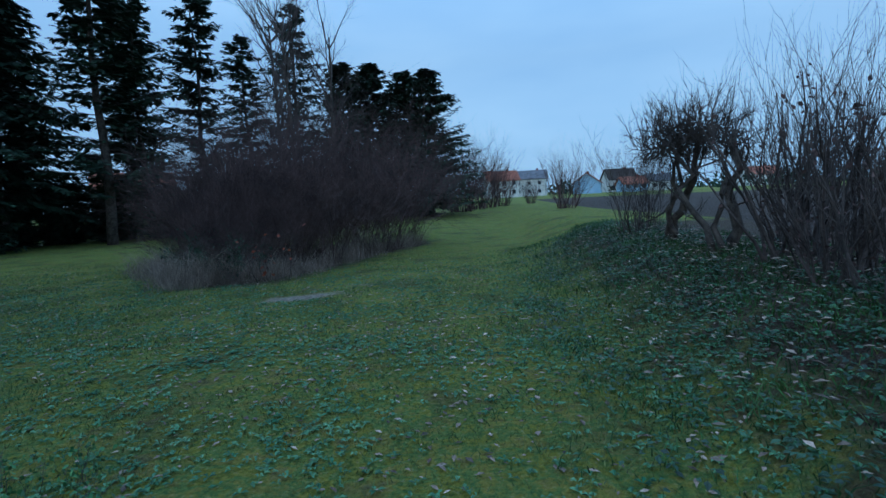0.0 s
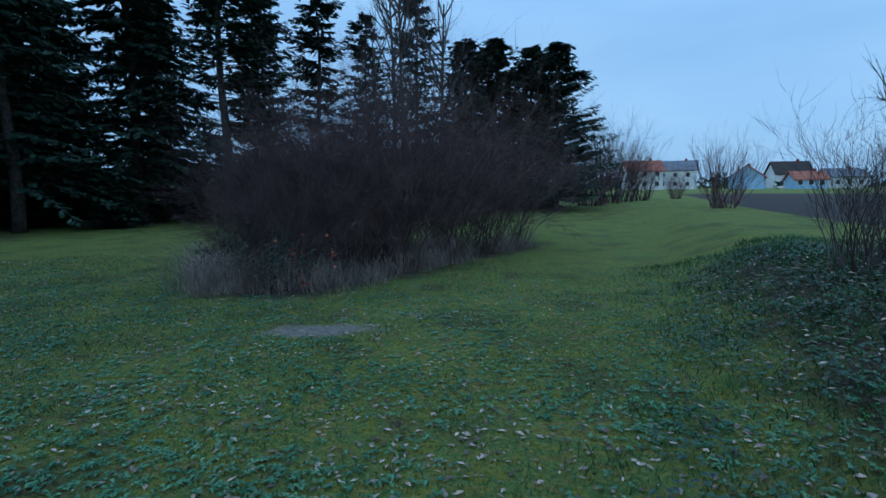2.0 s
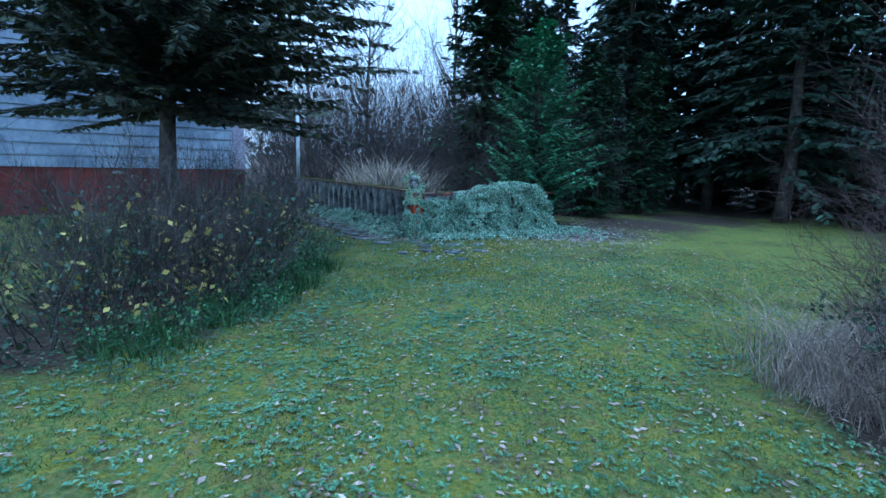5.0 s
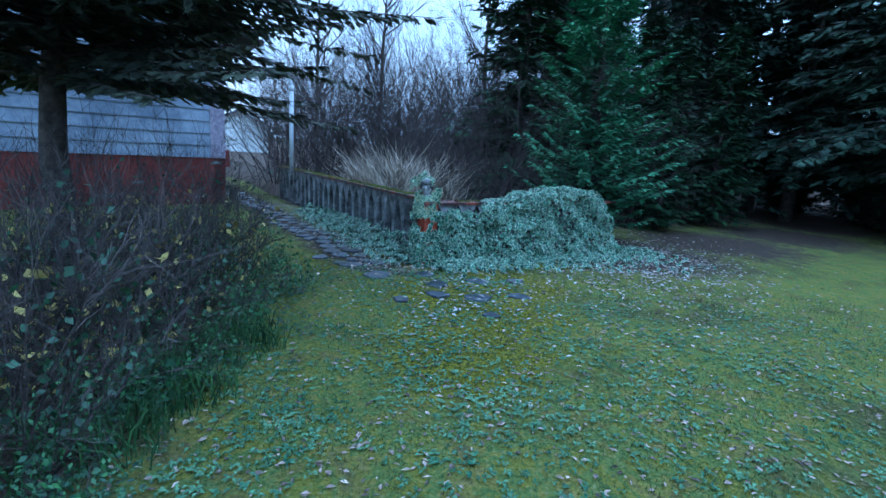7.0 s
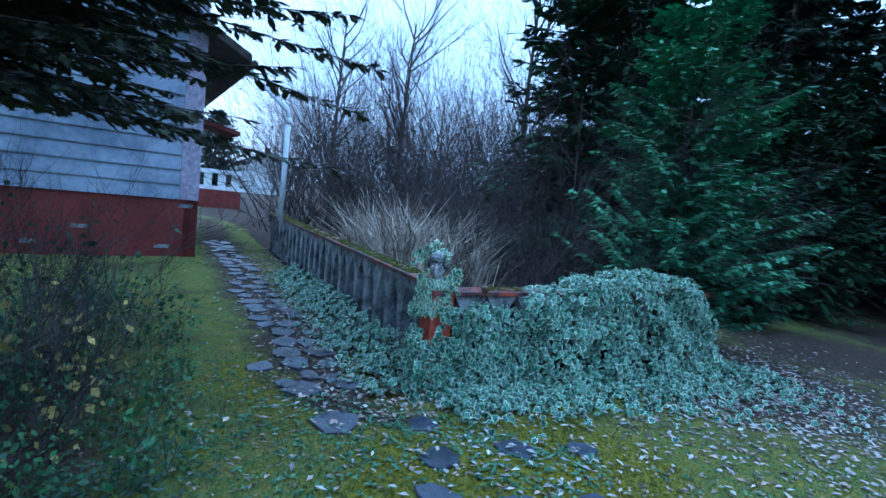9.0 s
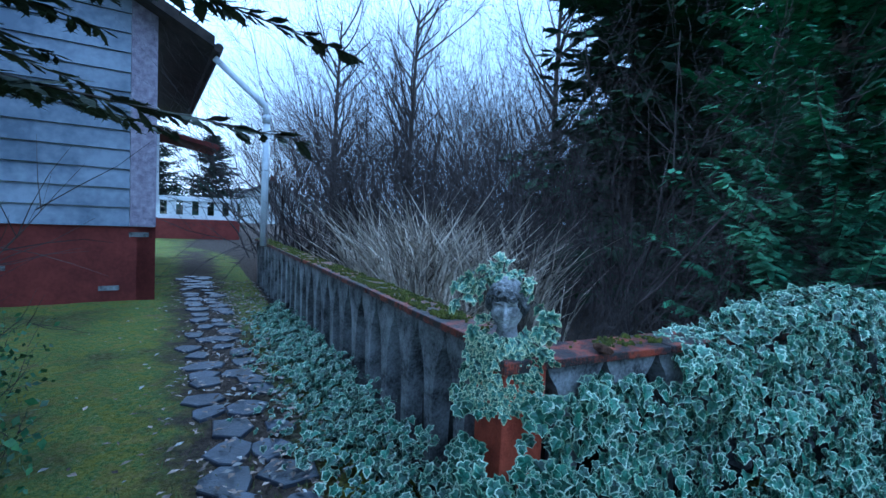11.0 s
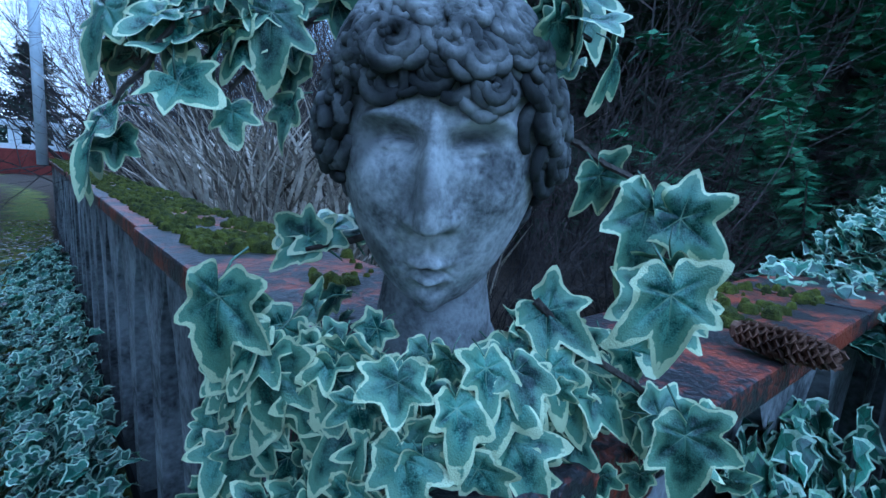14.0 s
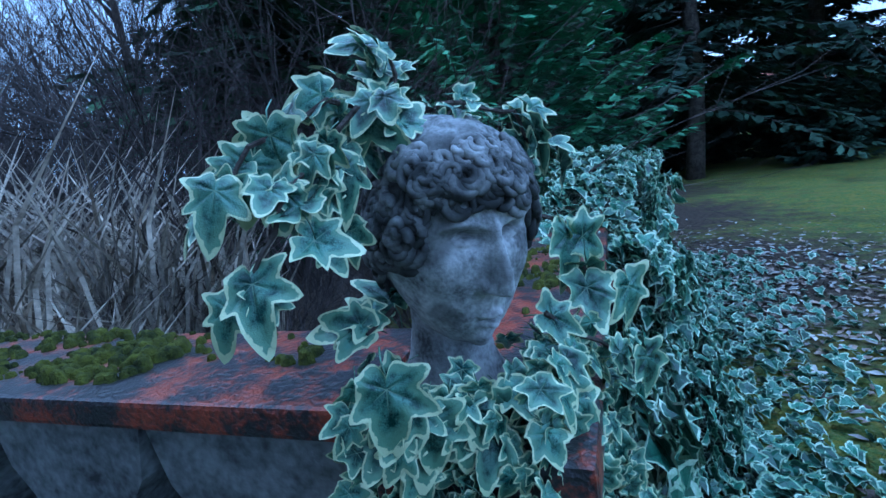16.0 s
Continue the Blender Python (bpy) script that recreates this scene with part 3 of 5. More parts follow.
def build_bust():
    g = Geo()
    nu, nv, tall = 230, 200, 0.119
    rr = random.Random(17)

    def bell(x, w):
        return math.exp(-(x / w) ** 2)

    def hairline(a):
        """How low the hair comes: a wavy fringe over the brow, down past the ears, lower at the nape."""
        return 0.40 + 0.05 * math.cos(7 * a + 0.6) - 0.10 * bell(a - 0.35, 0.2) - 0.50 * smooth_step(0.70, 1.15, abs(a)) - 0.45 * smooth_step(1.4, 2.2, abs(a))

    def surface(a, v):
        """a: angle from the front, v: -1 chin to 1 crown."""
        c = math.sqrt(max(0.0, 1 - v * v))
        c = c ** (0.86 - 0.34 * smooth_step(0.0, 0.65, -v) * (0.5 + 0.5 * math.cos(a)))
        wide = 0.079 * (1 - 0.34 * max(0, -v) ** 1.7)
        deep = 0.090 * (1 - 0.06 * max(0, -v) ** 2)
        x, y, z = deep * c * math.cos(a), wide * c * math.sin(a), tall * v
        if math.cos(a) < 0 and v < -0.1:
            x *= 1 - 0.45 * smooth_step(0.1, 0.9, -v)
        bump = 0.0
        if abs(a) < 1.4:
            nose = smooth_step(0.20, -0.30, v)
            end = 1 - smooth_step(-0.345, -0.42, v)
            bump += 0.026 * bell(a, 0.085 + 0.060 * smooth_step(-0.05, -0.33, v)) * (0.24 + 0.76 * nose) * end * (1 - smooth_step(0.14, 0.30, v))
            for s in (-1, 1):
                bump += 0.0065 * bell(a - s * 0.20, 0.075) * bell(v + 0.325, 0.060)
                bump -= 0.0030 * bell(a - s * 0.12, 0.045) * bell(v + 0.425, 0.025)
                bump -= 0.0200 * bell(a - s * 0.38, 0.20) * bell(v - 0.085, 0.085)
                bump -= 0.0040 * bell(a - s * 0.20, 0.07) * bell(v - 0.09, 0.060)
                bump += 0.0125 * bell(a - s * 0.40, 0.130) * bell(v - 0.055, 0.048)
                bump -= 0.0062 * bell(a - s * 0.40, 0.17) * bell(v - 0.112 + 0.9 * (a - s * 0.40) ** 2, 0.014)
                bump += 0.0022 * bell(a - s * 0.40, 0.16) * bell(v - 0.085 + 0.9 * (a - s * 0.40) ** 2, 0.012)
                bump -= 0.0026 * bell(a - s * 0.40, 0.14) * bell(v - 0.012 - 0.6 * (a - s * 0.40) ** 2, 0.014)
                bump += 0.0095 * bell(a - s * 0.42, 0.25) * bell(v - 0.200 + 0.45 * (a - s * 0.42) ** 2, 0.040)
                bump += 0.0040 * bell(a - s * 0.62, 0.25) * bell(v + 0.20, 0.17)
                bump -= 0.0030 * bell(a - s * 0.33, 0.07) * bell(v + 0.53, 0.09)
                bump -= 0.0020 * bell(a - s * 0.30, 0.05) * bell(v + 0.655, 0.03)
            bow = 0.018 * bell(a, 0.05)
            bump += 0.0088 * bell(a, 0.20) * bell(v + 0.605 - bow, 0.030) + 0.0095 * bell(a, 0.17) * bell(v + 0.705, 0.034)
            bump -= 0.0085 * bell(a, 0.25) * bell(v + 0.652 + 0.5 * a * a, 0.012)
            bump -= 0.0025 * bell(a, 0.035) * bell(v + 0.52, 0.05)
            bump -= 0.0045 * bell(a, 0.2) * bell(v + 0.79, 0.035)
            bump += 0.0085 * bell(a, 0.28) * bell(v + 0.93, 0.10)
        line = hairline(a)
        hair = smooth_step(line - 0.04, line + 0.12, v)
        if hair > 0:
            bump += hair * (0.006 + 0.005 * bell(v - line - 0.2, 0.25) + 0.003 * noise.noise(Vector((x, y, z)) * 55))
        bump += 0.0006 * noise.noise(Vector((x, y, z)) * 110)
        d = Vector((x / 0.1, y / 0.08, z / (0.14 if v > 0 else 0.34))).normalized()
        return Vector((x, y, z)) + d * bump, d

    def angle(i):
        a = 2 * math.pi * i / nu - math.pi
        return a - 0.30 * math.sin(a)

    grime_shade = []
    for j in range(nv + 1):
        v = -math.cos(math.pi * j / nv)
        for i in range(nu):
            a = angle(i)
            p, d = surface(a, v)
            g.v.append(p)
            q = p * 40
            low = hairline(a) + 0.12 * noise.noise(q * 0.6)
            dark = 0.9 * smooth_step(low - 0.06, low + 0.08, v) * (1 - smooth_step(0.66, 0.86, v + 0.2 * noise.noise(q * 0.5)))
            dark = max(dark, 0.55 * smooth_step(0.15, 0.45, noise.noise(q * 0.55 + Vector((9, 2, 4)))))
            # shade under the brows painted into the sockets, broken up by stains
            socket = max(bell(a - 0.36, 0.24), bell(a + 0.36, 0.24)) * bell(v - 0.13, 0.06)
            grime_shade.append(max(dark, 0.55 * socket * smooth_step(-0.4, 0.3, noise.noise(q * 0.8))))
    for j in range(nv):
        for i in range(nu):
            g.f.append((j * nu + i, j * nu + (i + 1) % nu, (j + 1) * nu + (i + 1) % nu, (j + 1) * nu + i))
            g.m.append(0)

    # carved curls: short spirals lying on the skull, thickest along the fringe
    def curl(a, v, radius, thick, turns, spin):
        p, d = surface(a, v)
        t = d.cross(Vector((0, 0, 1)))
        t = t.normalized() if t.length > 0.1 else Vector((0, 1, 0))
        b = d.cross(t)
        start = rr.uniform(0, 6.283)
        pts, rad = [], []
        for i in range(13):
            f = i / 12
            w = start + spin * turns * 6.283 * f
            r = radius * (1 - 0.72 * f)
            off = t * math.cos(w) * r + b * math.sin(w) * r * 1.1
            pts.append(p + off + d * (0.0005 + 0.006 * f - (off.length ** 2) / 0.16))
            rad.append(thick * (0.35 + 0.65 * math.sin(math.pi * min(0.93, 0.12 + 0.8 * f))))
        k = len(g.v)
        g.tube(pts, rad, 8)
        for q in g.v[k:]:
            # deeper parts of a curl go darker: crevice shade painted in with the dirt
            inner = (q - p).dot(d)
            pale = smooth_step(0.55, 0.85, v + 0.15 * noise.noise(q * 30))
            grime_shade.append((1 - 0.85 * pale) * min(0.97, max(0.25, 1.0 - 55 * max(0, inner - 0.003) + 0.45 * noise.noise(q * 60))))

    for _ in range(90):
        a = rr.uniform(-1.25, 1.25)
        curl(a, hairline(a) + rr.uniform(0.02, 0.20), rr.uniform(0.009, 0.016), rr.uniform(0.0034, 0.0064), rr.uniform(0.6, 1.0), rr.choice((-1, 1)))
    for _ in range(230):
        a = rr.uniform(-3.14, 3.14)
        line = hairline(a)
        curl(a, line + (0.74 - line) * rr.random(), rr.uniform(0.009, 0.018), rr.uniform(0.0034, 0.0062), rr.uniform(0.6, 1.2), rr.choice((-1, 1)))
    for s in (-1, 1):
        for _ in range(16):
            a = s * rr.uniform(0.95, 1.6)
            curl(a, rr.uniform(-0.10, 0.35), rr.uniform(0.009, 0.014), rr.uniform(0.0055, 0.0078), rr.uniform(0.8, 1.2), s)
    # neck and a short round foot
    rings, n = [], 40
    profile = [(-0.045, 0.042, 0.048, -0.018), (-0.08, 0.043, 0.045, -0.018), (-0.11, 0.045, 0.045, -0.016), (-0.15, 0.050, 0.052, -0.014), (-0.18, 0.058, 0.066, -0.012), (-0.20, 0.066, 0.08, -0.012), (-0.235, 0.066, 0.08, -0.012)]
    for z, dx, dy, ox in profile:
        rings += [Vector((ox + dx * math.cos(2 * math.pi * k / n), dy * math.sin(2 * math.pi * k / n), z)) for k in range(n)]
    g.add(rings, [(j * n + k, (j + 1) * n + k, (j + 1) * n + (k + 1) % n, j * n + (k + 1) % n) for j in range(len(profile) - 1) for k in range(n)] + [tuple((len(profile) - 1) * n + k for k in range(n))])
    grime_shade += [0.35] * (len(g.v) - len(grime_shade))
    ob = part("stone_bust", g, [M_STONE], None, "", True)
    ob.data.attributes.new("grime_shade", "FLOAT", "POINT").data.foreach_set("value", np.array(grime_shade, dtype=np.float32))
    ob.matrix_world = Matrix.Translation(HEAD) @ pose(0, 0, 0, 0, 6, FACE_TURN)
    tagged(ob, "weathered grey stone bust of a youth draped in ivy", "bust")


build_bust()


# ---- ivy on and round the bust: single leaves ----
def ivy_plant():
    t = thing("ivy", "variegated ivy climbing over the bust and corner post", "ivy", Matrix.Translation((POST.x, POST.y, 0.0)))
    rr = random.Random(5)
    base = Vector((POST.x, POST.y, 0))

    def leaf(place, normal, tip, size):
        o = part("leaf", rr.choice(LEAF_MESHES), None, t)
        o.matrix_local = Matrix.Translation(Vector(place) - base) @ (facing(normal, tip) * size * 1.05).to_4x4()

    def vine(pts, count, size, normal, droop, name="stem", wide=0.03):
        g = Geo()
        pts = [Vector(p) for p in pts]
        fine = []
        for i in range(len(pts) - 1):
            for k in range(4):
                fine.append(pts[i].lerp(pts[i + 1], k / 4) + jitter(0.004, rr))
        fine.append(pts[-1])
        g.tube([p - base for p in fine], [0.0035 - 0.0018 * i / len(fine) for i in range(len(fine))], 5)
        part("stem", g, M_BARK, t, "thin brown woody stem")
        for k in range(count):
            q = rr.random() * (len(fine) - 1.001)
            i = int(q)
            p = fine[i].lerp(fine[i + 1], q - i) + jitter(wide, rr)
            leaf(p, Vector(normal) + jitter(0.75, rr), Vector(droop) + jitter(0.8, rr), size * rr.uniform(0.65, 1.25))

    h = HEAD
    out = Vector((1, 0.1, 0.3))
    # arching sprays beside the head
    vine([h + Vector((-0.03, -0.02, 0.135)), h + Vector((0.03, -0.09, 0.135)), h + Vector((0.07, -0.17, 0.075)), h + Vector((0.085, -0.215, 0.005))], 24, 0.048, (1, -0.35, 0.55), (0.15, -0.25, -0.9), wide=0.02)
    vine([h + Vector((0.0, -0.04, 0.13)), h + Vector((0.02, -0.12, 0.145)), h + Vector((0.045, -0.19, 0.11)), h + Vector((0.06, -0.245, 0.05))], 22, 0.048, (1, -0.3, 0.7), (0.2, -0.4, -0.6), wide=0.02)
    vine([h + Vector((-0.04, -0.04, 0.12)), h + Vector((0.02, -0.10, 0.09)), h + Vector((0.05, -0.15, 0.03))], 9, 0.044, (1, -0.3, 0.5), (0.1, -0.3, -0.9), wide=0.02)
    # crown
    vine([h + Vector((-0.05, 0.0, 0.135)), h + Vector((-0.01, 0.03, 0.14)), h + Vector((0.035, 0.075, 0.115)), h + Vector((0.045, 0.10, 0.075))], 20, 0.044, (0.7, 0.15, 0.8), (0.5, 0.3, -0.5), wide=0.020)
    vine([h + Vector((-0.03, -0.03, 0.135)), h + Vector((-0.02, -0.03, 0.205))], 8, 0.060, (1, 0, 0.6), (0.1, 0.2, 0.9), wide=0.018)
    vine([h + Vector((-0.05, -0.05, 0.125)), h + Vector((-0.02, -0.08, 0.14))], 7, 0.046, (1, -0.2, 0.7), (0.3, -0.3, -0.5), wide=0.02)
    # down the other side
    vine([h + Vector((-0.05, 0.10, 0.02)), h + Vector((-0.03, 0.17, -0.02)), h + Vector((0.0, 0.19, -0.09))], 8, 0.066, (1, 0.3, 0.3), (0, 0.3, -1), wide=0.02)
    vine([h + Vector((0.05, 0.08, -0.10)), h + Vector((0.05, 0.15, -0.16)), h + Vector((0.03, 0.22, -0.21))], 16, 0.050, (1, 0.25, 0.45), (0.1, 0.5, -0.8), wide=0.03)
    vine([h + Vector((-0.03, -0.07, -0.08)), h + Vector((0.0, -0.11, -0.09))], 4, 0.060, (0.6, -0.2, 0.9), (0.2, -1, 0.1), wide=0.012)
    # collar and curtain below the chin
    for k in range(290):
        a = rr.uniform(-1, 1)
        low = rr.random() ** 0.9
        p = Vector((h.x + 0.105 + 0.03 * rr.random() + 0.05 * low - 0.09 * abs(a), h.y + a * (0.15 + 0.05 * low) + 0.0, h.z - 0.118 - 0.31 * low))
        leaf(p, out + jitter(0.55, rr), Vector((0.25, a * 0.5, -1)) + jitter(0.5, rr), rr.uniform(0.026, 0.050))
    for k in range(40):
        a = rr.uniform(-1, 1)
        leaf(Vector((h.x + 0.05 + 0.05 * rr.random(), h.y + a * 0.12, h.z - 0.125 - 0.06 * rr.random())), Vector((0.9, a * 0.3, 0.8)) + jitter(0.4, rr), Vector((0.8, a, -0.6)) + jitter(0.4, rr), rr.uniform(0.036, 0.056))
    for k in range(26):
        a = rr.uniform(-2.2, 2.2)
        leaf(h + Vector((0.075 * math.cos(a) - 0.02, 0.105 * math.sin(a), -0.165 + rr.uniform(-0.02, 0.045))), Vector((math.cos(a), math.sin(a), 0.7)) + jitter(0.4, rr), Vector((math.cos(a), math.sin(a), -0.3)) + jitter(0.4, rr), rr.uniform(0.032, 0.052))
    for dy, dz, s in ((-0.125, -0.155, 0.070), (-0.09, -0.20, 0.060), (0.15, -0.13, 0.065), (0.17, -0.22, 0.055), (-0.06, -0.22, 0.055)):
        leaf(h + Vector((0.10, dy, dz + 0.07)), (1, dy, 0.35), (0.1, dy * 0.8, -1), s)


ivy_plant()


def ivy_mass():
    """The ivy carpet at the foot of both wall legs and over the lawn leg."""
    rr = random.Random(8)
    g = Geo()

    def put(p, normal, size):
        scatter_leaf(g, rr.choice(SMALL_LEAVES), p, Vector(normal) + jitter(0.6, rr), Vector((0.3, 0, -0.8)) + jitter(0.9, rr), size)

    fb, fa = -B_IN, -A_IN
    up = Vector((0, 0, 1))
    for _ in range(6500):
        u, v = rr.uniform(0.28, 3.9), rr.random()
        thick = 0.05 + 0.16 * smooth_step(0.5, 1.6, u)
        hump = 0.92 + 0.12 * smooth_step(0.9, 1.8, u) + 0.08 * math.sin(u * 3.1) + 0.10 * noise.noise((u * 3, 1, 5)) + 0.12 * smooth_step(2.6, 3.2, u) * (1 - smooth_step(3.4, 3.9, u)) - 0.4 * smooth_step(3.55, 3.95, u)
        if v < 0.62:
            z = rr.random() * min(hump, 1.22) * (0.82 if u < 0.95 else 1.0)
            d = thick * (1 + 0.9 * max(0, 1 - z) ** 1.5) + 0.16 * noise.noise((u * 2.6, z * 3.2, 9)) + rr.uniform(-0.06, 0.03)
            p = CORNER + LEG_B * u + fb * d + up * z
            put(p, fb + up * 0.6, rr.uniform(0.035, 0.075))
        elif u > 1.08:
            p = CORNER + LEG_B * u + B_IN * rr.uniform(-0.12, 0.26) + up * (hump * 0.97 + rr.uniform(-0.04, 0.07))
            put(p, up + fb * 0.4, rr.uniform(0.045, 0.075))
    for _ in range(2300):
        u = rr.uniform(0.0, 4.6)
        d = abs(rr.gauss(0, 0.30 + 0.08 * u)) + 0.12
        p = CORNER + LEG_B * u + fb * d
        p.z = ground_z(p.x, p.y) + rr.uniform(0.02, 0.10)
        put(p, up + fb * 0.2, rr.uniform(0.05, 0.075))
    for _ in range(3000):
        u = rr.uniform(-0.1, 5.6)
        d = abs(rr.gauss(0, 0.26)) * (1.1 - 0.08 * u)
        h = max(0.0, 0.42 - d) * rr.random() * (1 - 0.1 * u)
        p = CORNER + LEG_A * u + fa * (d + 0.02) + up * (h + rr.uniform(0.02, 0.08))
        put(p, fa * 0.4 + up, rr.uniform(0.045, 0.072))
    for _ in range(520):
        a = rr.uniform(-0.35, 0.35)
        z = rr.uniform(0.0, 0.52) if rr.random() < 0.8 else rr.uniform(0.5, 0.8)
        p = CORNER + (fa + fb) * (0.10 + 0.12 * (0.6 - z) + rr.uniform(-0.04, 0.06)) + (LEG_A if a < 0 else LEG_B) * abs(a) + up * z
        if z > 0.5 and abs(a) < 0.12:
            continue
        put(p, fa + fb + up * 0.5, rr.uniform(0.04, 0.075))
    structure("ivy_carpet", g, [M_IVY, M_IVY_EDGE], "dense variegated ivy over the wall and ground", "ivy", False, "stuff")


ivy_mass()


def pine_cone():
    g = Geo()
    rr = random.Random(3)
    L = 0.115
    g.tube([(0, 0, 0.004), (0, L * 0.5, 0), (0, L, 0)], [0.010, 0.013, 0.006], 8)
    k = 0
    while k < 120:
        s = k / 120
        a = k * 2.39996
        r = 0.008 + 0.011 * math.sin(math.pi * min(1, 0.12 + s * 0.88)) ** 0.7
        d = Vector((math.cos(a), 0, math.sin(a)))
        c = Vector((0, L * s, 0))
        t = d.cross(Vector((0, 1, 0)))
        tip = c + d * r * 1.25 + Vector((0, 0.012, 0))
        g.add([c + d * 0.008 + t * 0.004, c + d * 0.008 - t * 0.004, c + d * r - t * 0.008 + Vector((0, 0.006, 0)), tip, c + d * r + t * 0.008 + Vector((0, 0.006, 0)), c + d * r * 0.85 + Vector((0, 0.012, 0))],
              [(0, 1, 2, 3, 4), (2, 5, 3), (3, 5, 4), (0, 4, 5), (1, 5, 2)])
        k += 1
    ob = part("pine_cone", g, M_CONE)
    ob.matrix_world = Matrix.Translation((-10.868, 3.614, 0.949)) @ pose(0, 0, 0, 0, 0, -50)
    tagged(ob, "long brown spruce cone lying on the red coping", "pine cone")


pine_cone()


# ---- house, downpipe, terrace ----
def build_house():
    up = Vector((0, 0, 1))
    inner = Vector((-FACE.y, FACE.x, 0))
    if inner.dot(SIDE) < 0:
        inner = -inner
    house = thing("house", "low weathered house with pale siding over a red-brown plinth", "house", Matrix.Translation(HOUSE))

    def slab(g, a, b, back, z0, z1, slot=0):
        a, b, back = Vector(a), Vector(b), Vector(back)
        q = [a, b, b + back, a + back]
        g.add([p + up * z0 for p in q] + [p + up * z1 for p in q], [(0, 1, 5, 4), (1, 2, 6, 5), (2, 3, 7, 6), (3, 0, 4, 7), (4, 5, 6, 7), (3, 2, 1, 0)], slot)

    o = Vector((0, 0, 0))
    W, D = 9.0, 7.5
    g = Geo()
    slab(g, o, FACE * W, inner * 0.25, -0.1, 1.145)
    part("plinth", g, M_RED, house, "red-brown painted plinth")
    g = Geo()
    slab(g, inner * 0.0 + SIDE * 0.0, SIDE * D, FACE * 0.25, -0.1, 1.145)
    part("side_plinth", g, M_RED, house, "red-brown painted plinth")
    g = Geo()
    slab(g, FACE * 0.02 + inner * 0.03, FACE * W, inner * 0.22, 1.145, 5.2)
    part("wall", g, M_WHITE, house)
    g = Geo()
    slab(g, SIDE * 0.03 + FACE * 0.03, SIDE * D, FACE * 0.22, 1.145, 4.2)
    part("side_wall", g, M_WHITE, house)
    g = Geo()
    slab(g, -inner * 0.03, FACE * 0.34 - inner * 0.03, inner * 0.08, 1.15, 5.2)
    part("corner_strip", g, M_STUCCO, house, "rough pinkish stucco corner strip")
    z = 1.15
    while z < 5.0:
        g = Geo()
        a, b = FACE * 0.345, FACE * W
        g.add([a - inner * 0.035 + up * z, b - inner * 0.035 + up * z, b - inner * 0.008 + up * (z + 0.272), a - inner * 0.008 + up * (z + 0.272), a + inner * 0.02 + up * z, b + inner * 0.02 + up * z, a + inner * 0.02 + up * (z + 0.272), b + inner * 0.02 + up * (z + 0.272)],
              [(0, 1, 2, 3), (0, 4, 5, 1), (3, 2, 7, 6), (0, 3, 6, 4)])
        part("siding_board", g, M_SIDING, house)
        z += 0.285
    for u, zz, w in ((0.22, 0.99, 0.26), (0.60, 0.18, 0.26), (1.9, 0.50, 0.26), (3.3, 0.99, 0.26), (2.6, 0.20, 0.24), (4.4, 0.45, 0.24)):
        g = Geo()
        slab(g, FACE * (u - w / 2) - inner * 0.012, FACE * (u + w / 2) - inner * 0.012, inner * 0.03, zz, zz + 0.07)
        part("brick", g, M_CONCRETE, house, "single pale brick in the plinth")
    # roof with a wide dark overhang on the path side
    g = Geo()
    e = -SIDE * 0.45 - FACE * 0.75
    far = SIDE * (D + 0.5) - FACE * 0.75
    rise = FACE * 5.2 + up * 2.6
    zt = up * 3.95
    a, b = e + zt, far + zt
    q = [a, b, b + rise, a + rise]
    g.add(q + [p + up * 0.16 for p in q], [(0, 3, 2, 1), (4, 5, 6, 7), (0, 1, 5, 4), (1, 2, 6, 5), (2, 3, 7, 6), (3, 0, 4, 7)])
    part("roof", g, M_DARKWOOD, house, "dark roof slope with boarded underside")
    g = Geo()
    g.tube([a + FACE * -0.06 - up * 0.0, b + FACE * -0.06 - up * 0.0], [0.07, 0.07], 8)
    part("gutter", g, M_DARKWOOD, house)
    g = Geo()
    c = SIDE * 3.2
    q = [c + up * 3.0, c + SIDE * 1.6 + up * 3.0, c + SIDE * 1.6 - FACE * 1.25 + up * 2.78, c - FACE * 1.25 + up * 2.78]
    g.add(q + [p + up * 0.10 for p in q], [(0, 3, 2, 1), (4, 5, 6, 7), (0, 1, 5, 4), (1, 2, 6, 5), (2, 3, 7, 6), (3, 0, 4, 7)])
    part("canopy", g, M_RED, house, "small dark red door canopy")
    for u in (1.0, 4.0):
        g = Geo()
        slab(g, SIDE * u - FACE * 0.05, SIDE * (u + 1.0) - FACE * 0.05, FACE * 0.07, 1.5, 2.7)
        wdw = part("window", g, M_WHITE, house, "white framed window")
        g = Geo()
        slab(g, SIDE * (u + 0.07) - FACE * 0.056, SIDE * (u + 0.93) - FACE * 0.056, FACE * 0.02, 1.57, 2.63)
        part("pane", g, M_GLASS, wdw)
    # downpipe, from the gutter down to the wall
    pipe = thing("downpipe", "grey-white rain pipe slanting from gutter to wall", "downpipe", Matrix.Translation(POLE))
    g = Geo()
    top = HOUSE + e + zt + SIDE * 0.2 - POLE
    g.tube([(0, 0, 0.90), (0, 0, 2.98)], [0.055, 0.055], 14)
    part("upright", g, M_PIPE, pipe, "", True)
    g = Geo()
    g.tube([Vector((0, 0, 2.98)), Vector((0, 0, 3.06)) + top * 0.03, top * 0.97], [0.056, 0.056, 0.05], 14)
    part("slanting_pipe", g, M_PIPE, pipe, "", True)
    g = Geo()
    g.tube([(0, 0, 2.90), (0, 0, 3.04)], [0.066, 0.066], 14)
    part("bend", g, M_PIPE, pipe, "", True)


build_house()


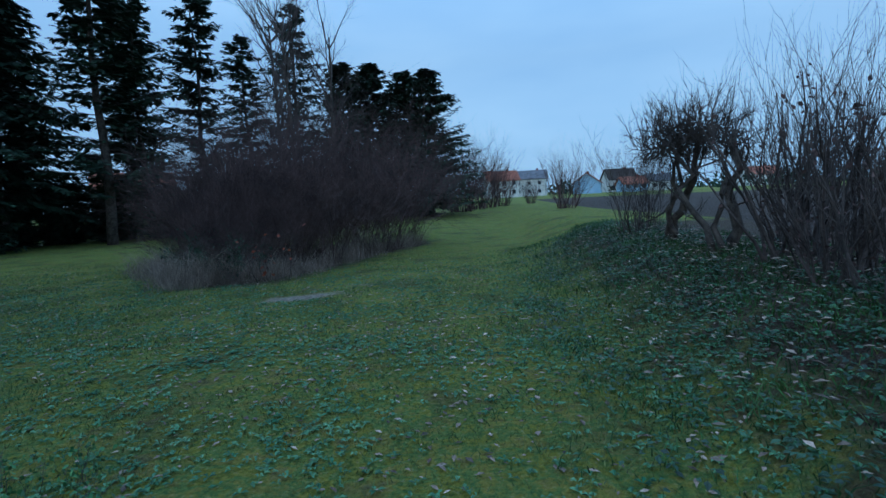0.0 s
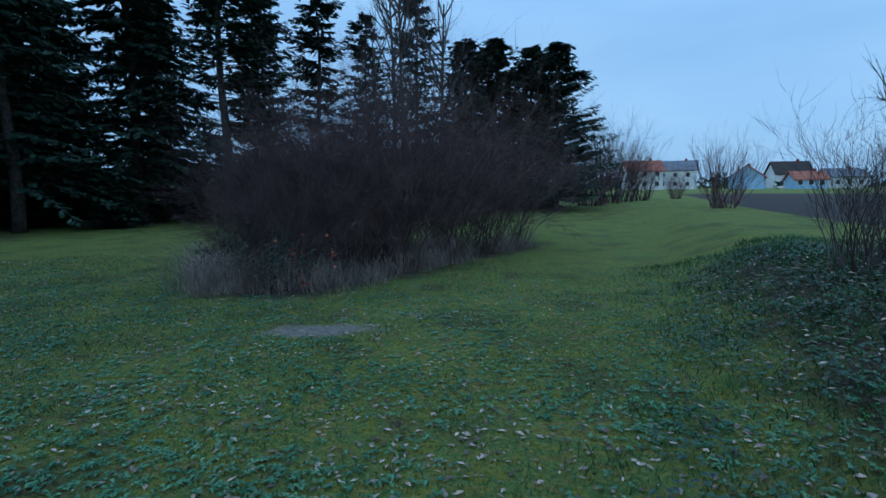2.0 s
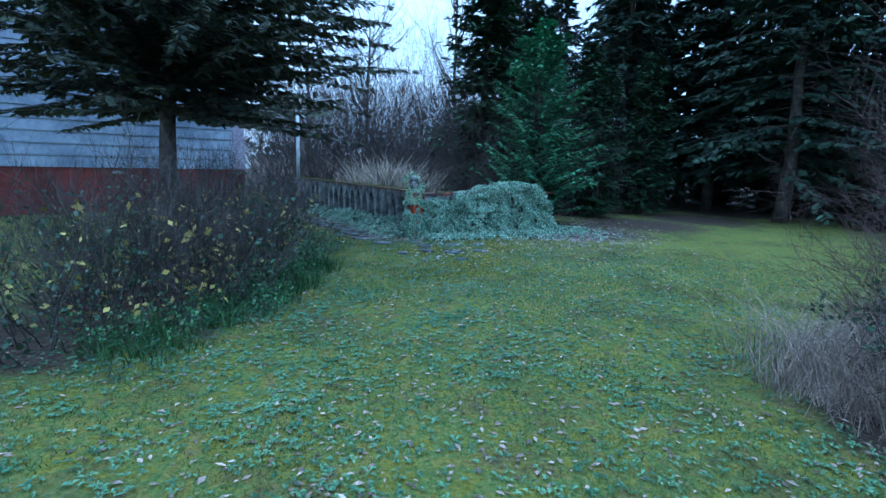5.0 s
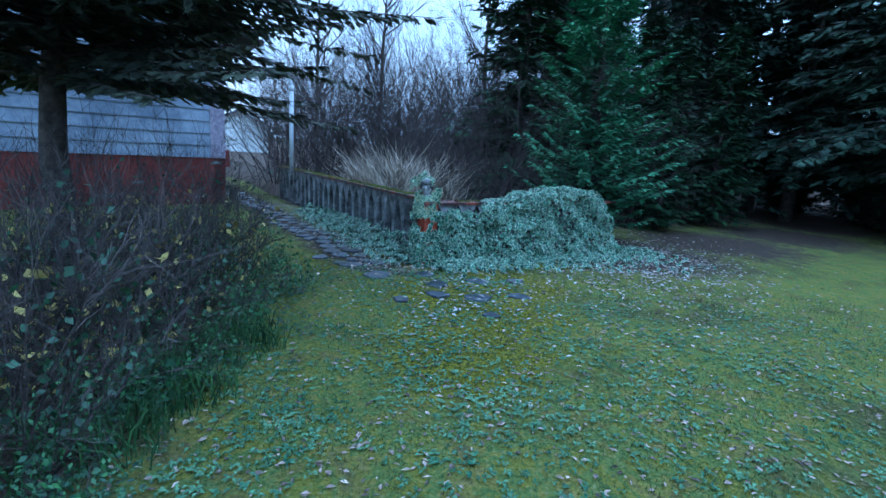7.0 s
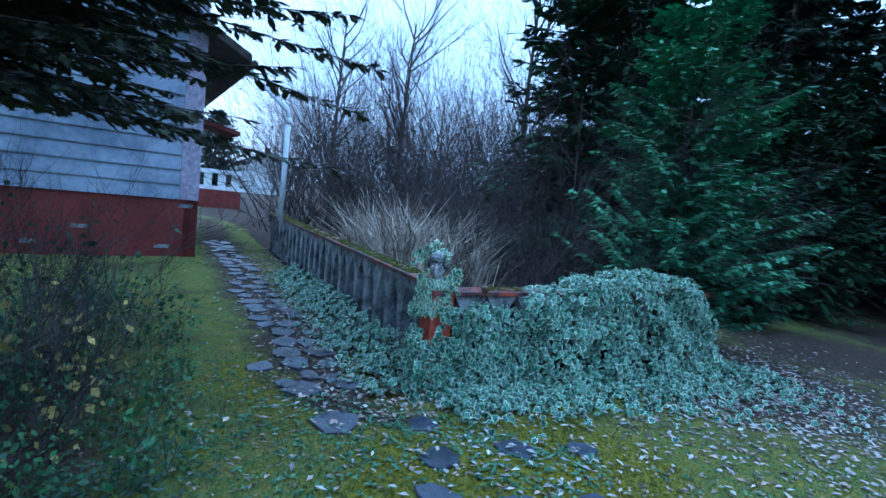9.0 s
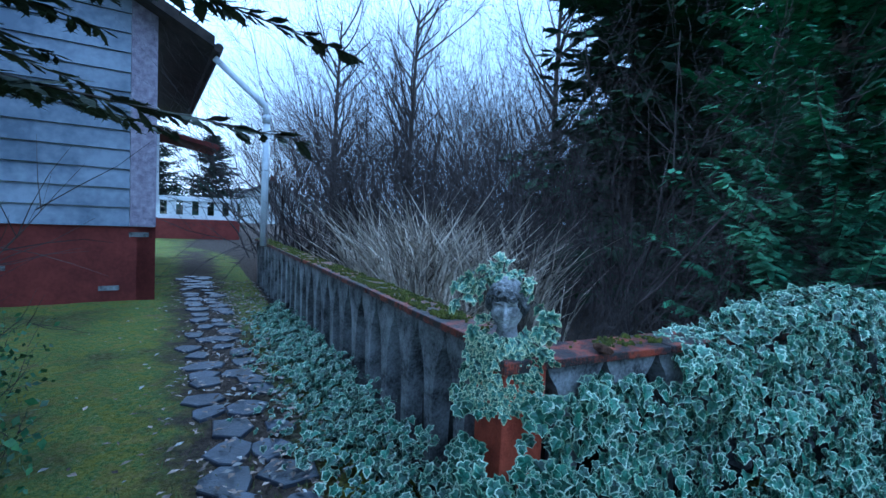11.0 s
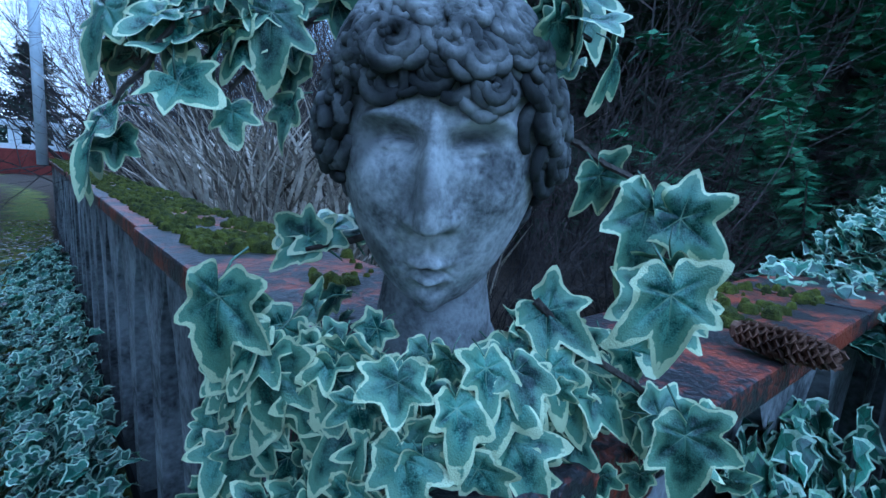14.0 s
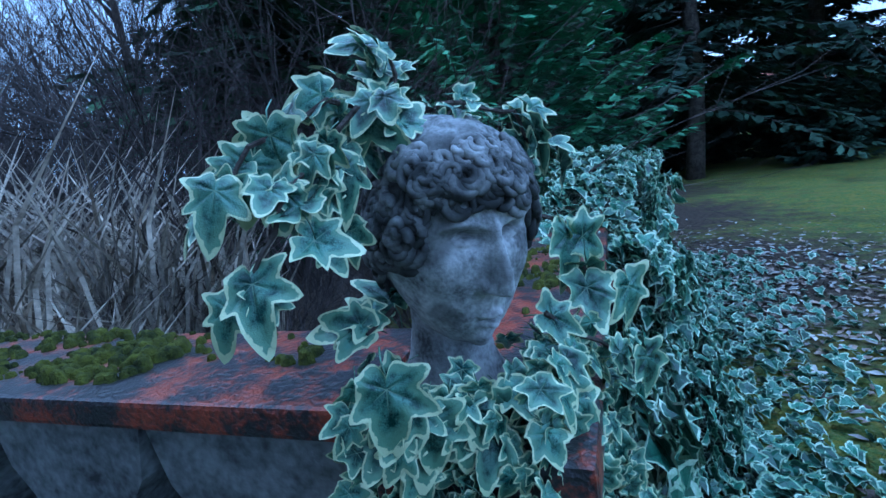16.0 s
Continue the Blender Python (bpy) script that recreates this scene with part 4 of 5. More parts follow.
def terrace():
    t = thing("terrace", "raised red terrace with a pierced white balustrade", "terrace", Matrix.Translation((-25.47, -14.84, 0)) @ pose(0, 0, 0, 0, 0, 47))
    g = Geo()
    g.box((-0.3, -4.5, -0.1), (0.3, 3.0, 0.88), None, 0, 0.02)
    part("base_wall", g, M_RED, t, "red-brown rendered base")
    g = Geo()
    g.box((-0.1, -4.5, 0.88), (0.1, 3.0, 1.06))
    part("bottom_rail", g, M_WHITE, t)
    g = Geo()
    g.box((-0.12, -4.5, 1.68), (0.12, 3.0, 1.88), None, 0, 0.02)
    part("top_rail", g, M_WHITE, t)
    g = Geo()
    g.box((-0.05, -0.18, 1.06), (0.05, 0.18, 1.68), None, 0, 0.03)
    me = g.mesh("baluster", M_WHITE)
    for k in range(12):
        o = part("baluster", me, None, t)
        o.location = (0, -4.2 + k * 0.63, 0)


terrace()


# ---- stepping slabs ----
def slabs():
    path = thing("paving", "dark wet irregular stone slabs sunk in moss", "paving", None, "", "structure")
    rr = random.Random(21)
    meshes = []
    for k in range(8):
        n = rr.choice((5, 6, 7))
        ring = [(math.cos(2 * math.pi * i / n + rr.uniform(-0.2, 0.2)) * rr.uniform(0.75, 1.1), math.sin(2 * math.pi * i / n) * rr.uniform(0.7, 1.1)) for i in range(n)]
        g = Geo()
        g.add([(x, y, -0.05) for x, y in ring] + [(x, y, 0.012) for x, y in ring] + [(x * 0.95, y * 0.95, 0.018) for x, y in ring],
              [(i, (i + 1) % n, n + (i + 1) % n, n + i) for i in range(n)] + [(n + i, n + (i + 1) % n, 2 * n + (i + 1) % n, 2 * n + i) for i in range(n)] + [tuple(2 * n + i for i in range(n))])
        meshes.append(g.mesh("slab", M_SLAB))
    spots = [(-9.45, 2.94, 0.20), (-9.31, 3.77, 0.17), (-8.93, 3.88, 0.16), (-9.04, 4.36, 0.18), (-8.59, 3.55, 0.12), (-10.0, 4.70, 0.14), (-9.3, 4.82, 0.16), (-9.73, 4.25, 0.18), (-9.75, 3.5, 0.16), (-8.5, 4.6, 0.12), (-9.9, 2.2, 0.13), (-10.1, 1.75, 0.16)]
    a, b = Vector((-10.0, 2.55)), Vector((-16.6, -4.4))
    for k in range(30):
        f = k / 29
        for s in (-0.16, 0.16):
            p = a.lerp(b, f) + Vector((0.70, -0.71)) * (s + rr.uniform(-0.05, 0.05)) + Vector((rr.uniform(-0.08, 0.08), rr.uniform(-0.08, 0.08)))
            spots.append((p.x, p.y, rr.uniform(0.13, 0.20)))
    for x, y, r in spots:
        o = part("slab", rr.choice(meshes), None, path)
        o.matrix_local = Matrix.Translation((x, y, ground_z(x, y) + 0.004)) @ Matrix.Rotation(rr.uniform(0, 6.28), 4, "Z") @ Matrix.Diagonal((r, r * rr.uniform(0.7, 1.0), 1, 1))


slabs()


# ---- bare shrubs ----
def stem_tree(g, p, d, length, radius, depth, rr, kids=4, wobble=0.25, up=0.15, slot=0):
    n = 5 if depth > 0 else 3
    pts, rad = [p], [radius]
    for i in range(n):
        d = (d + jitter(wobble, rr) + Vector((0, 0, up))).normalized()
        p = p + d * (length / n)
        pts.append(p)
        rad.append(radius * (1 - 0.75 * (i + 1) / n))
    g.tube(pts, rad, 5 if radius > 0.02 else 3, slot, False)
    if depth > 0:
        for _ in range(kids):
            q = rr.uniform(0.25, 0.98) * n
            i = min(int(q), n - 1)
            s = pts[i].lerp(pts[i + 1], q - i)
            nd = ((pts[i + 1] - pts[i]).normalized() + jitter(0.75, rr)).normalized()
            stem_tree(g, s, nd, length * rr.uniform(0.35, 0.6), max(0.0022, rad[i] * 0.5), depth - 1, rr, kids, wobble, up, slot)
    return pts


def bare_shrub(label, height, reach, stems, seed, mat, thick=0.012, depth=2, kids=4, leaves=None, name="bare_shrub", up=0.12, lean=0.5, split=False, wobble=0.30):
    t = thing(name, label, "shrub")
    rr = random.Random(seed)
    g = Geo()
    lv = Geo()
    for _ in range(stems):
        a = rr.uniform(0, 6.283)
        r = reach * rr.random() ** 0.5 * 0.5
        p = Vector((math.cos(a) * r, math.sin(a) * r, -0.05))
        d = Vector((math.cos(a) * lean, math.sin(a) * lean, 1)) + jitter(0.25, rr)
        if split:
            g = Geo()
        pts = stem_tree(g, p, d.normalized(), height * rr.uniform(0.6, 1.05), thick * rr.uniform(0.6, 1.3), depth, rr, kids, wobble, up)
        if split:
            part("stem", g, mat, t)
        if leaves:
            for _ in range(leaves[1]):
                q = rr.choice(pts[1:]) + jitter(leaves[3], rr)
                s = leaves[2] * rr.uniform(0.6, 1.3)
                e = jitter(1, rr).normalized()
                f = e.cross(jitter(1, rr)).normalized()
                lv.add([q, q + e * s * 0.5 + f * s * 0.32, q + e * s, q + e * s * 0.5 - f * s * 0.32 + Vector((0, 0, s * 0.1))], [(0, 1, 2), (0, 2, 3)])
    if not split:
        tagged(part("twiggery", g, mat, t), kind="stuff")
    if leaves:
        tagged(part("foliage", lv, leaves[0], t, leaves[4]), kind="stuff")
    return t


def plant(ob, x, y, turn=0, size=1.0, sink=0.0, tall=1.0):
    return Matrix.Translation((x, y, ground_z(x, y) - sink)) @ Matrix.Rotation(turn, 4, "Z") @ Matrix.Diagonal((size, size, size * tall, 1))


def scatter_copies(protos, places, group):
    used = set()
    for k, (x, y, size) in enumerate(places):
        ob = protos[k % len(protos)]
        m = plant(ob, x, y, R.uniform(0, 6.28), size * R.uniform(0.92, 1.08))
        if ob.name not in used:
            used.add(ob.name)
            ob.matrix_basis = m
            tagged(ob, group=group)
            FIRST[ob.name] = ob
        else:
            c = copy_thing(ob, m)
            c.matrix_basis = m


FIRST = {}
def bush_size(x, y):
    """The thicket is low along its edge and grows taller inwards."""
    inside = (y - 5.75) + 0.855 * (x + 0.385)
    return 0.60 if inside < 0.9 else (0.86 if inside < 1.8 else 1.06)


thicket = [bare_shrub("dense leafless brown shrub in a thicket", 2.55, 1.5, 54, s, M_TWIG_RED, 0.009, 2, 8, None, "bare_shrub", 0.07, 0.32, False, 0.38) for s in (1, 2, 3)]
scatter_copies(thicket, [(x, y, bush_size(x, y) + 0.09 * ((k * 7) % 5 - 2)) for k, (x, y) in enumerate(BUSH + [(-4.2, 10.0), (-4.9, 10.2), (-3.8, 10.9), (-2.7, 13.6), (-4.4, 12.9), (-5.2, 11.8)])], "shrub island")
evergreen = [bare_shrub("low evergreen shrub with glossy dark leaves", 0.95, 1.0, 16, 31, M_TWIG, 0.008, 1, 4, (M_BUSHLEAF, 80, 0.06, 0.13, "glossy dark green leaves"), "evergreen_shrub")]
scatter_copies(evergreen, [(-3.8, 8.5, 0.7), (-4.2, 8.7, 0.85), (-4.8, 9.1, 0.8), (-4.4, 9.2, 1.0)], "evergreen undergrowth")
rusty = bare_shrub("twiggy shrub holding a few rust leaves", 0.95, 0.6, 8, 33, M_TWIG, 0.006, 1, 4, (M_REDLEAF, 3, 0.08, 0.08, "rust-red leaves"), "rusty_shrub")
rusty.matrix_basis = plant(rusty, -3.0, 8.25)
left_proto = [bare_shrub("tangled brown shrub with sparse leaves", 1.35, 1.1, 36, 41, M_TWIG, 0.007, 2, 6, (M_BUSHLEAF, 22, 0.055, 0.16, "dark green leaves"), "tangled_shrub"),
              bare_shrub("tangled brown shrub with yellowing leaves", 1.25, 1.1, 34, 42, M_TWIG, 0.007, 2, 6, (M_YELLOWLEAF, 8, 0.065, 0.14, "yellowing leaves"), "tangled_shrub")]
scatter_copies(left_proto, [(x, y, 1.04) for x, y in LEFT_BUSH], "tangled hedge")
skirt = [bare_shrub("low spreading green undergrowth", 0.5, 1.2, 26, 44, M_TWIG, 0.004, 1, 4, (M_SKIRT, 34, 0.045, 0.13, "green leaves"), "low_shrub")]
scatter_copies(skirt, [(-4.0, 2.5, 0.8), (-4.9, 2.8, 0.8), (-6.2, 2.5, 0.8), (-7.2, 2.1, 0.9), (-8.2, 1.9, 1.0), (-9.0, 1.2, 1.0), (-8.8, 0.2, 1.3), (-9.6, 0.3, 1.1), (-10.4, -0.9, 1.2), (-7.8, 0.6, 1.5), (-1.0, 1.25, 0.6), (-1.45, 1.9, 0.6), (-1.7, 1.3, 0.7)], "green undergrowth")

# row of shrubs on the bank
bank = [bare_shrub("leafless upright shrub on the bank", 2.0, 0.7, 30, 51, M_TWIG, 0.012, 2, 5, None, "bank_shrub", 0.18, 0.25, True)]
scatter_copies(bank, [(3.15, 8.6, 0.72), (3.6, 9.3, 0.7)], "bank shrubs")
shoots = [bare_shrub("tall thin shoots with a few withered leaves", 2.5, 0.8, 13, 53, M_TWIG, 0.026, 2, 5, (M_TWIG_RED, 9, 0.075, 0.10, "withered hanging leaves"), "tall_shoots", 0.22, 0.18, True),
          bare_shrub("tall thin shoots with a few withered leaves", 2.3, 0.8, 12, 54, M_TWIG, 0.024, 2, 5, (M_TWIG_RED, 9, 0.075, 0.10, "withered hanging leaves"), "tall_shoots", 0.22, 0.18, True)]
scatter_copies(shoots, [(3.45, 4.9, 0.66), (3.9, 5.5, 0.70), (3.4, 4.2, 0.62), (3.4, 3.6, 0.58), (4.3, 6.2, 0.70), (3.05, 3.0, 0.48), (3.8, 4.5, 0.66), (3.2, 3.9, 0.42)], "tall shoots")


def gnarled(x, y, seed, lean):
    """Crooked trunks, bare below, under a matted dark crown from which fine shoots rise; lean: where the crown sits from the foot."""
    t = thing("gnarled_shrub", "gnarled dark shrub with a dense arched crown", "shrub", Matrix.Translation((x, y, ground_z(x, y))), "gnarled shrubs")
    rr = random.Random(seed)
    tw = Geo()
    top = Vector((lean[0], lean[1], 1.42))
    for k in range(3):
        base = Vector((rr.uniform(-0.12, 0.12), rr.uniform(-0.12, 0.12), -0.06))
        end = top + Vector((rr.uniform(-0.35, 0.35), rr.uniform(-0.35, 0.35), rr.uniform(-0.15, 0.05)))
        pts = [base]
        for i in range(1, 8):
            f = i / 7
            sway = 0.10 * math.sin(math.pi * f)
            pts.append(base.lerp(end, f ** 1.15) + jitter(0.06, rr) + Vector((rr.uniform(-sway, sway), rr.uniform(-sway, sway), 0)))
        pts[-1] = end
        g = Geo()
        g.tube(pts, [(0.075 if k == 0 else 0.045) * (1 - 0.085 * i) for i in range(8)], 8)
        part("trunk", g, M_BARK, t, "twisted dark trunk", True)
        for i in (3, 5, 6):
            stem_tree(tw, pts[i], (jitter(1, rr) + Vector((0, 0, 0.3))).normalized(), rr.uniform(0.4, 0.7), 0.018, 2, rr, 5, 0.4, 0.1)
    for _ in range(190):
        a, r = rr.uniform(0, 6.283), rr.random() ** 0.5
        p = top + Vector((math.cos(a) * r * 0.48, math.sin(a) * r * 0.55, rr.gauss(0, 0.10) - 0.18 * r * r))
        stem_tree(tw, p, jitter(1, rr).normalized(), rr.uniform(0.18, 0.36), 0.009, 1, rr, 7, 0.5, 0.0)
    for _ in range(46):
        a, r = rr.uniform(0, 6.283), rr.random() ** 0.5
        p = top + Vector((math.cos(a) * r * 0.55, math.sin(a) * r * 0.6, 0.08 - 0.2 * r * r))
        stem_tree(tw, p, Vector((math.cos(a) * r * 0.5, math.sin(a) * r * 0.5, 1)).normalized(), rr.uniform(0.25, 0.5), 0.007, 1, rr, 4, 0.25, 0.1)
    tagged(part("crown", tw, M_DARKWOOD, t, "matted dark twigs"), kind="stuff")


gnarled(3.2, 7.2, 61, (0.02, -0.25))
gnarled(3.3, 5.95, 62, (-0.05, 0.42))
round_bush = [bare_shrub("round leafless bush standing on open grass", 2.6, 1.0, 45, 71, M_TWIG_RED, 0.02, 2, 5, None, "round_bush", 0.2, 0.45)]
scatter_copies(round_bush, [(5.2, 28.0, 1.0), (5.0, 46.0, 0.8), (2.3, 42.0, 1.0), (1.2, 40.0, 1.3), (0.2, 37.0, 1.5), (-0.8, 34.0, 1.6)], "field bushes")


# ---- dry grass and reeds ----
def blades(g, x, y, height, count, rr, reach, width=0.006, bend=0.5, base=None):
    for _ in range(count):
        a, r = rr.uniform(0, 6.283), reach * rr.random() ** 0.5
        px, py = x + math.cos(a) * r, y + math.sin(a) * r
        p = Vector((px, py, (ground_z(px, py) if base is None else base) - 0.02))
        h = height * rr.uniform(0.5, 1.1)
        d = Vector((rr.uniform(-1, 1), rr.uniform(-1, 1), 0)) * bend * h
        w = Vector((rr.uniform(-1, 1), rr.uniform(-1, 1), 0)).normalized() * width
        m = p + d * 0.35 + Vector((0, 0, h * 0.6))
        e = p + d + Vector((0, 0, h * rr.uniform(0.75, 1.0)))
        g.add([p - w, p + w, m + w * 0.8, m - w * 0.8, e], [(0, 1, 2, 3), (3, 2, 4)])


def dry_fringe():
    rr = random.Random(91)
    g = Geo()
    line = [(-6.3, 10.3), (-5.8, 9.5), (-5.0, 8.6), (-4.4, 8.0), (-3.9, 7.8), (-3.3, 8.2), (-2.9, 8.8), (-2.6, 9.9), (-2.2, 11.2), (-1.6, 12.8), (-1.2, 14.0)]
    for i in range(len(line) - 1):
        for k in range(8):
            f = (k + rr.random()) / 8
            x, y = line[i][0] + (line[i + 1][0] - line[i][0]) * f, line[i][1] + (line[i + 1][1] - line[i][1]) * f
            blades(g, x - 0.2 + rr.uniform(-0.4, 0.3), y + 0.2 + rr.uniform(-0.3, 0.4), rr.choice((0.2, 0.35, 0.5, 0.8)), rr.choice((50, 100, 170)), rr, 0.36, 0.0030, 1.1)
    structure("dry_grass", g, M_DRY, "withered straw-coloured grass fringing the thicket", "dry grass", False, "stuff")
    g = Geo()
    for _ in range(64):
        u, d = rr.uniform(2.2, 5.2), rr.uniform(0.7, 1.9)
        p = CORNER + LEG_A * u + A_IN * d
        blades(g, p.x, p.y, rr.uniform(1.0, 1.95), 50, rr, 0.25, 0.014, 0.55)
    structure("reeds", g, M_REED, "pale withered reeds behind the wall", "reeds", False, "stuff")
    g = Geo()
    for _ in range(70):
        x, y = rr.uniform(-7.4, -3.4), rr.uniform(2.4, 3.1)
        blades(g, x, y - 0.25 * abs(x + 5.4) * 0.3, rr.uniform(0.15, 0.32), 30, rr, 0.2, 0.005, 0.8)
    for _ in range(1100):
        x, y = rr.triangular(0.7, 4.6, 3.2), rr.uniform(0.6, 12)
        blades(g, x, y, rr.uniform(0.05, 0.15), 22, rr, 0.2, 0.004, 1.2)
    structure("long_grass", g, M_BANKGRASS, "longer grass along the hedges and bank, darkened for the bank's shade", "grass", False, "stuff")


dry_fringe()


def bank_cover():
    """Broad-leaved ground plants on the bank and along the hedge, leaf by leaf."""
    rr = random.Random(93)
    g = Geo()
    spots = []
    for _ in range(2300):
        spots.append((rr.triangular(0.9, 4.4, 2.6), rr.uniform(0.7, 11)))
    for _ in range(700):
        x = rr.uniform(-8.6, -3.2)
        spots.append((x, 2.75 - 0.12 * abs(x + 4.6) + rr.gauss(0, 0.28)))
    for x, y in spots:
        if noise.noise((x * 1.4, y * 1.4, 3)) < rr.uniform(-0.45, 0.25):
            continue
        z = ground_z(x, y)
        for _ in range(rr.randint(5, 9)):
            a, r, s = rr.uniform(0, 6.283), rr.uniform(0.0, 0.10), rr.uniform(0.016, 0.040)
            d = Vector((math.cos(a), math.sin(a), rr.uniform(-0.3, 0.3)))
            w = Vector((-d.y, d.x, rr.uniform(-0.3, 0.3))) * s * 0.42
            c = Vector((x + d.x * r, y + d.y * r, z + rr.uniform(0.02, 0.13)))
            g.add([c, c + d * s * 0.45 + w, c + d * s * 0.8 + w * 0.7, c + d * s * 1.15 - Vector((0, 0, s * 0.25)), c + d * s * 0.8 - w * 0.7, c + d * s * 0.45 - w], [(0, 1, 2, 3), (0, 3, 4, 5)])
    # the dark evergreen leaf colour paints the bank's shade onto these weeds
    structure("ground_cover", g, M_BUSHLEAF, "low broad-leaved weeds covering the bank", "weeds", False, "stuff")


bank_cover()


# ---- conifers ----
def conifer(label, height, reach, seed, mat, name="spruce", bare=0.15, whorls=26, per=7, sprays=26, droop=0.25, needle=0.16, trunk=0.16, shape=0.85):
    t = thing(name, label, "conifer")
    rr = random.Random(seed)
    g = Geo()
    pts = [Vector((0.06 * math.sin(i * 0.9 + seed), 0.06 * math.cos(i * 1.3 + seed), height * i / 10 - 0.1)) for i in range(11)]
    g.tube(pts, [trunk * (1 - 0.93 * i / 10) for i in range(11)], 9)
    part("trunk", g, M_BARK, t, "", True)
    br, nd = Geo(), Geo()
    for k in range(whorls):
        f = bare + (1 - bare) * (k + rr.random() * 0.7) / whorls
        for j in range(per):
            f = min(0.985, bare + (1 - bare) * min(0.999, max(0, k + rr.gauss(0.5, 0.75)) / whorls))
            z = height * f
            L0 = reach * (1 - f) ** shape * (0.8 + 0.2 * smooth_step(bare, bare + 0.15, f)) + 0.12
            a = rr.uniform(0, 6.283)
            L = L0 * rr.uniform(0.45, 1.2)
            tilt = rr.uniform(-0.20, 0.22)
            o = Vector((math.cos(a), math.sin(a), 0))
            s = Vector((-o.y, o.x, 0))
            p = [Vector((0, 0, z)) + o * (L * q) + Vector((0, 0, L * ((0.12 + tilt) * q - droop * q * q + 0.10 * q ** 3))) for q in (0, 0.35, 0.7, 1.0)]
            br.tube(p, [0.022 * L0 / reach + 0.008, 0.012, 0.008, 0.004], 3, 0, False)
            for i in range(int(sprays * (0.4 + 0.6 * L / reach))):
                q = rr.uniform(0.12, 1.0)
                c = p[0].lerp(p[1], q / 0.35) if q < 0.35 else (p[1].lerp(p[2], (q - 0.35) / 0.35) if q < 0.7 else p[2].lerp(p[3], (q - 0.7) / 0.3))
                side = rr.choice((-1, 1))
                n = needle * rr.uniform(0.6, 1.3) * (1.15 - 0.4 * q) * 1.6
                d = (o * rr.uniform(0.3, 1.0) + s * side * rr.uniform(0.2, 1.0) + Vector((0, 0, rr.uniform(-0.55, 0.15) - droop * 0.5))).normalized()
                w = d.cross(Vector((rr.uniform(-0.4, 0.4), rr.uniform(-0.4, 0.4), 1))).normalized() * n * 0.20
                e = c + d * n
                mid = c + d * n * 0.55
                nd.add([c, mid + w, e, mid - w], [(0, 1, 2, 3)])
                for h in (0.3, 0.55, 0.8):
                    for sg in (-1, 1):
                        b0 = c + d * n * h
                        b1 = b0 + (d * 0.7 + w.normalized() * sg).normalized() * n * 0.34
                        nd.add([b0 - d * n * 0.05, b0 + d * n * 0.05, b1], [(0, 1, 2)])
    tagged(part("framework", br, M_BARK, t), kind="stuff")
    tagged(part("crown", nd, mat, t), kind="stuff")
    return t


spruces = [conifer("tall dark spruce with drooping branches", 13.5, 4.6, 101, M_SPRUCE, bare=0.13, whorls=34, per=8, sprays=84, needle=0.235, trunk=0.24, droop=0.40),
           conifer("tall dark spruce with drooping branches", 12.0, 4.2, 102, M_SPRUCE, bare=0.11, whorls=32, per=8, sprays=84, needle=0.235, trunk=0.22, droop=0.38)]
scatter_copies(spruces, [(-18.3, 13.6, 1.0), (-25.0, 12.2, 1.05), (-26.5, 10.0, 1.05), (-22.0, 16.5, 1.0), (-18.0, 18.0, 0.95), (-28.0, 15.0, 1.1), (-22.5, 9.0, 0.9), (-29, 6.5, 1.0), (-20.0, 21.0, 0.9), (-24.5, 19.5, 1.0), (-22.5, 12.6, 0.95), (-25.5, 16.0, 1.05), (-30.0, 10.0, 1.1)], "spruce grove")
dense = [conifer("dense dark conical spruce", 9.8, 4.0, 103, M_SPRUCE, bare=0.02, whorls=36, per=9, sprays=76, needle=0.25, droop=0.12, shape=0.62)]
scatter_copies(dense, [(-5.6, 29.4, 1.0), (-2.3, 29.2, 0.9), (-3.9, 30.5, 0.9), (-7.8, 31.0, 0.95)], "spruce group")
open_pines = [conifer("tall sparse conifer with open layered branches", 13.5, 3.0, 104, M_SPRUCE, "open_conifer", 0.14, 30, 6, 60, 0.05, 0.24, 0.20, 0.5),
              conifer("tall sparse conifer with open layered branches", 12.0, 2.6, 105, M_SPRUCE, "open_conifer", 0.12, 30, 6, 60, 0.03, 0.23, 0.17, 0.5)]
scatter_copies(open_pines, [(-14.3, 19.0, 1.0), (-12.8, 23.6, 1.0), (-15.5, 23.0, 0.9), (-12.3, 27.4, 0.95), (-10.0, 29.0, 0.9), (-17.5, 25.0, 1.0)], "open conifers")
soft = conifer("young soft-needled green pine", 5.2, 1.75, 106, M_PINE, "young_pine", 0.07, 30, 11, 130, -0.10, 0.105, 0.07, 0.6)
soft.matrix_basis = plant(soft, -14.2, 5.7)
cedar = conifer("spreading grey-green conifer beside the house", 7.5, 4.4, 107, M_CEDAR, "spreading_conifer", 0.30, 26, 24, 210, 0.16, 0.12, 0.17, 0.33)
cedar.matrix_basis = plant(cedar, -7.97, -0.35)
thujas = [conifer("dark narrow thuja smothered in climbers", 6.5, 1.3, 108, M_THUJA, "thuja", 0.03, 34, 9, 26, 0.05, 0.18, 0.10, 0.6)]
scatter_copies(thujas, [(-17.2, 3.9, 1.3), (-18.4, 5.4, 1.1), (-17.0, 7.6, 0.75), (-18.8, 9.3, 0.8), (-20.5, 7.4, 0.9), (-19.3, 4.4, 1.4)], "thujas")

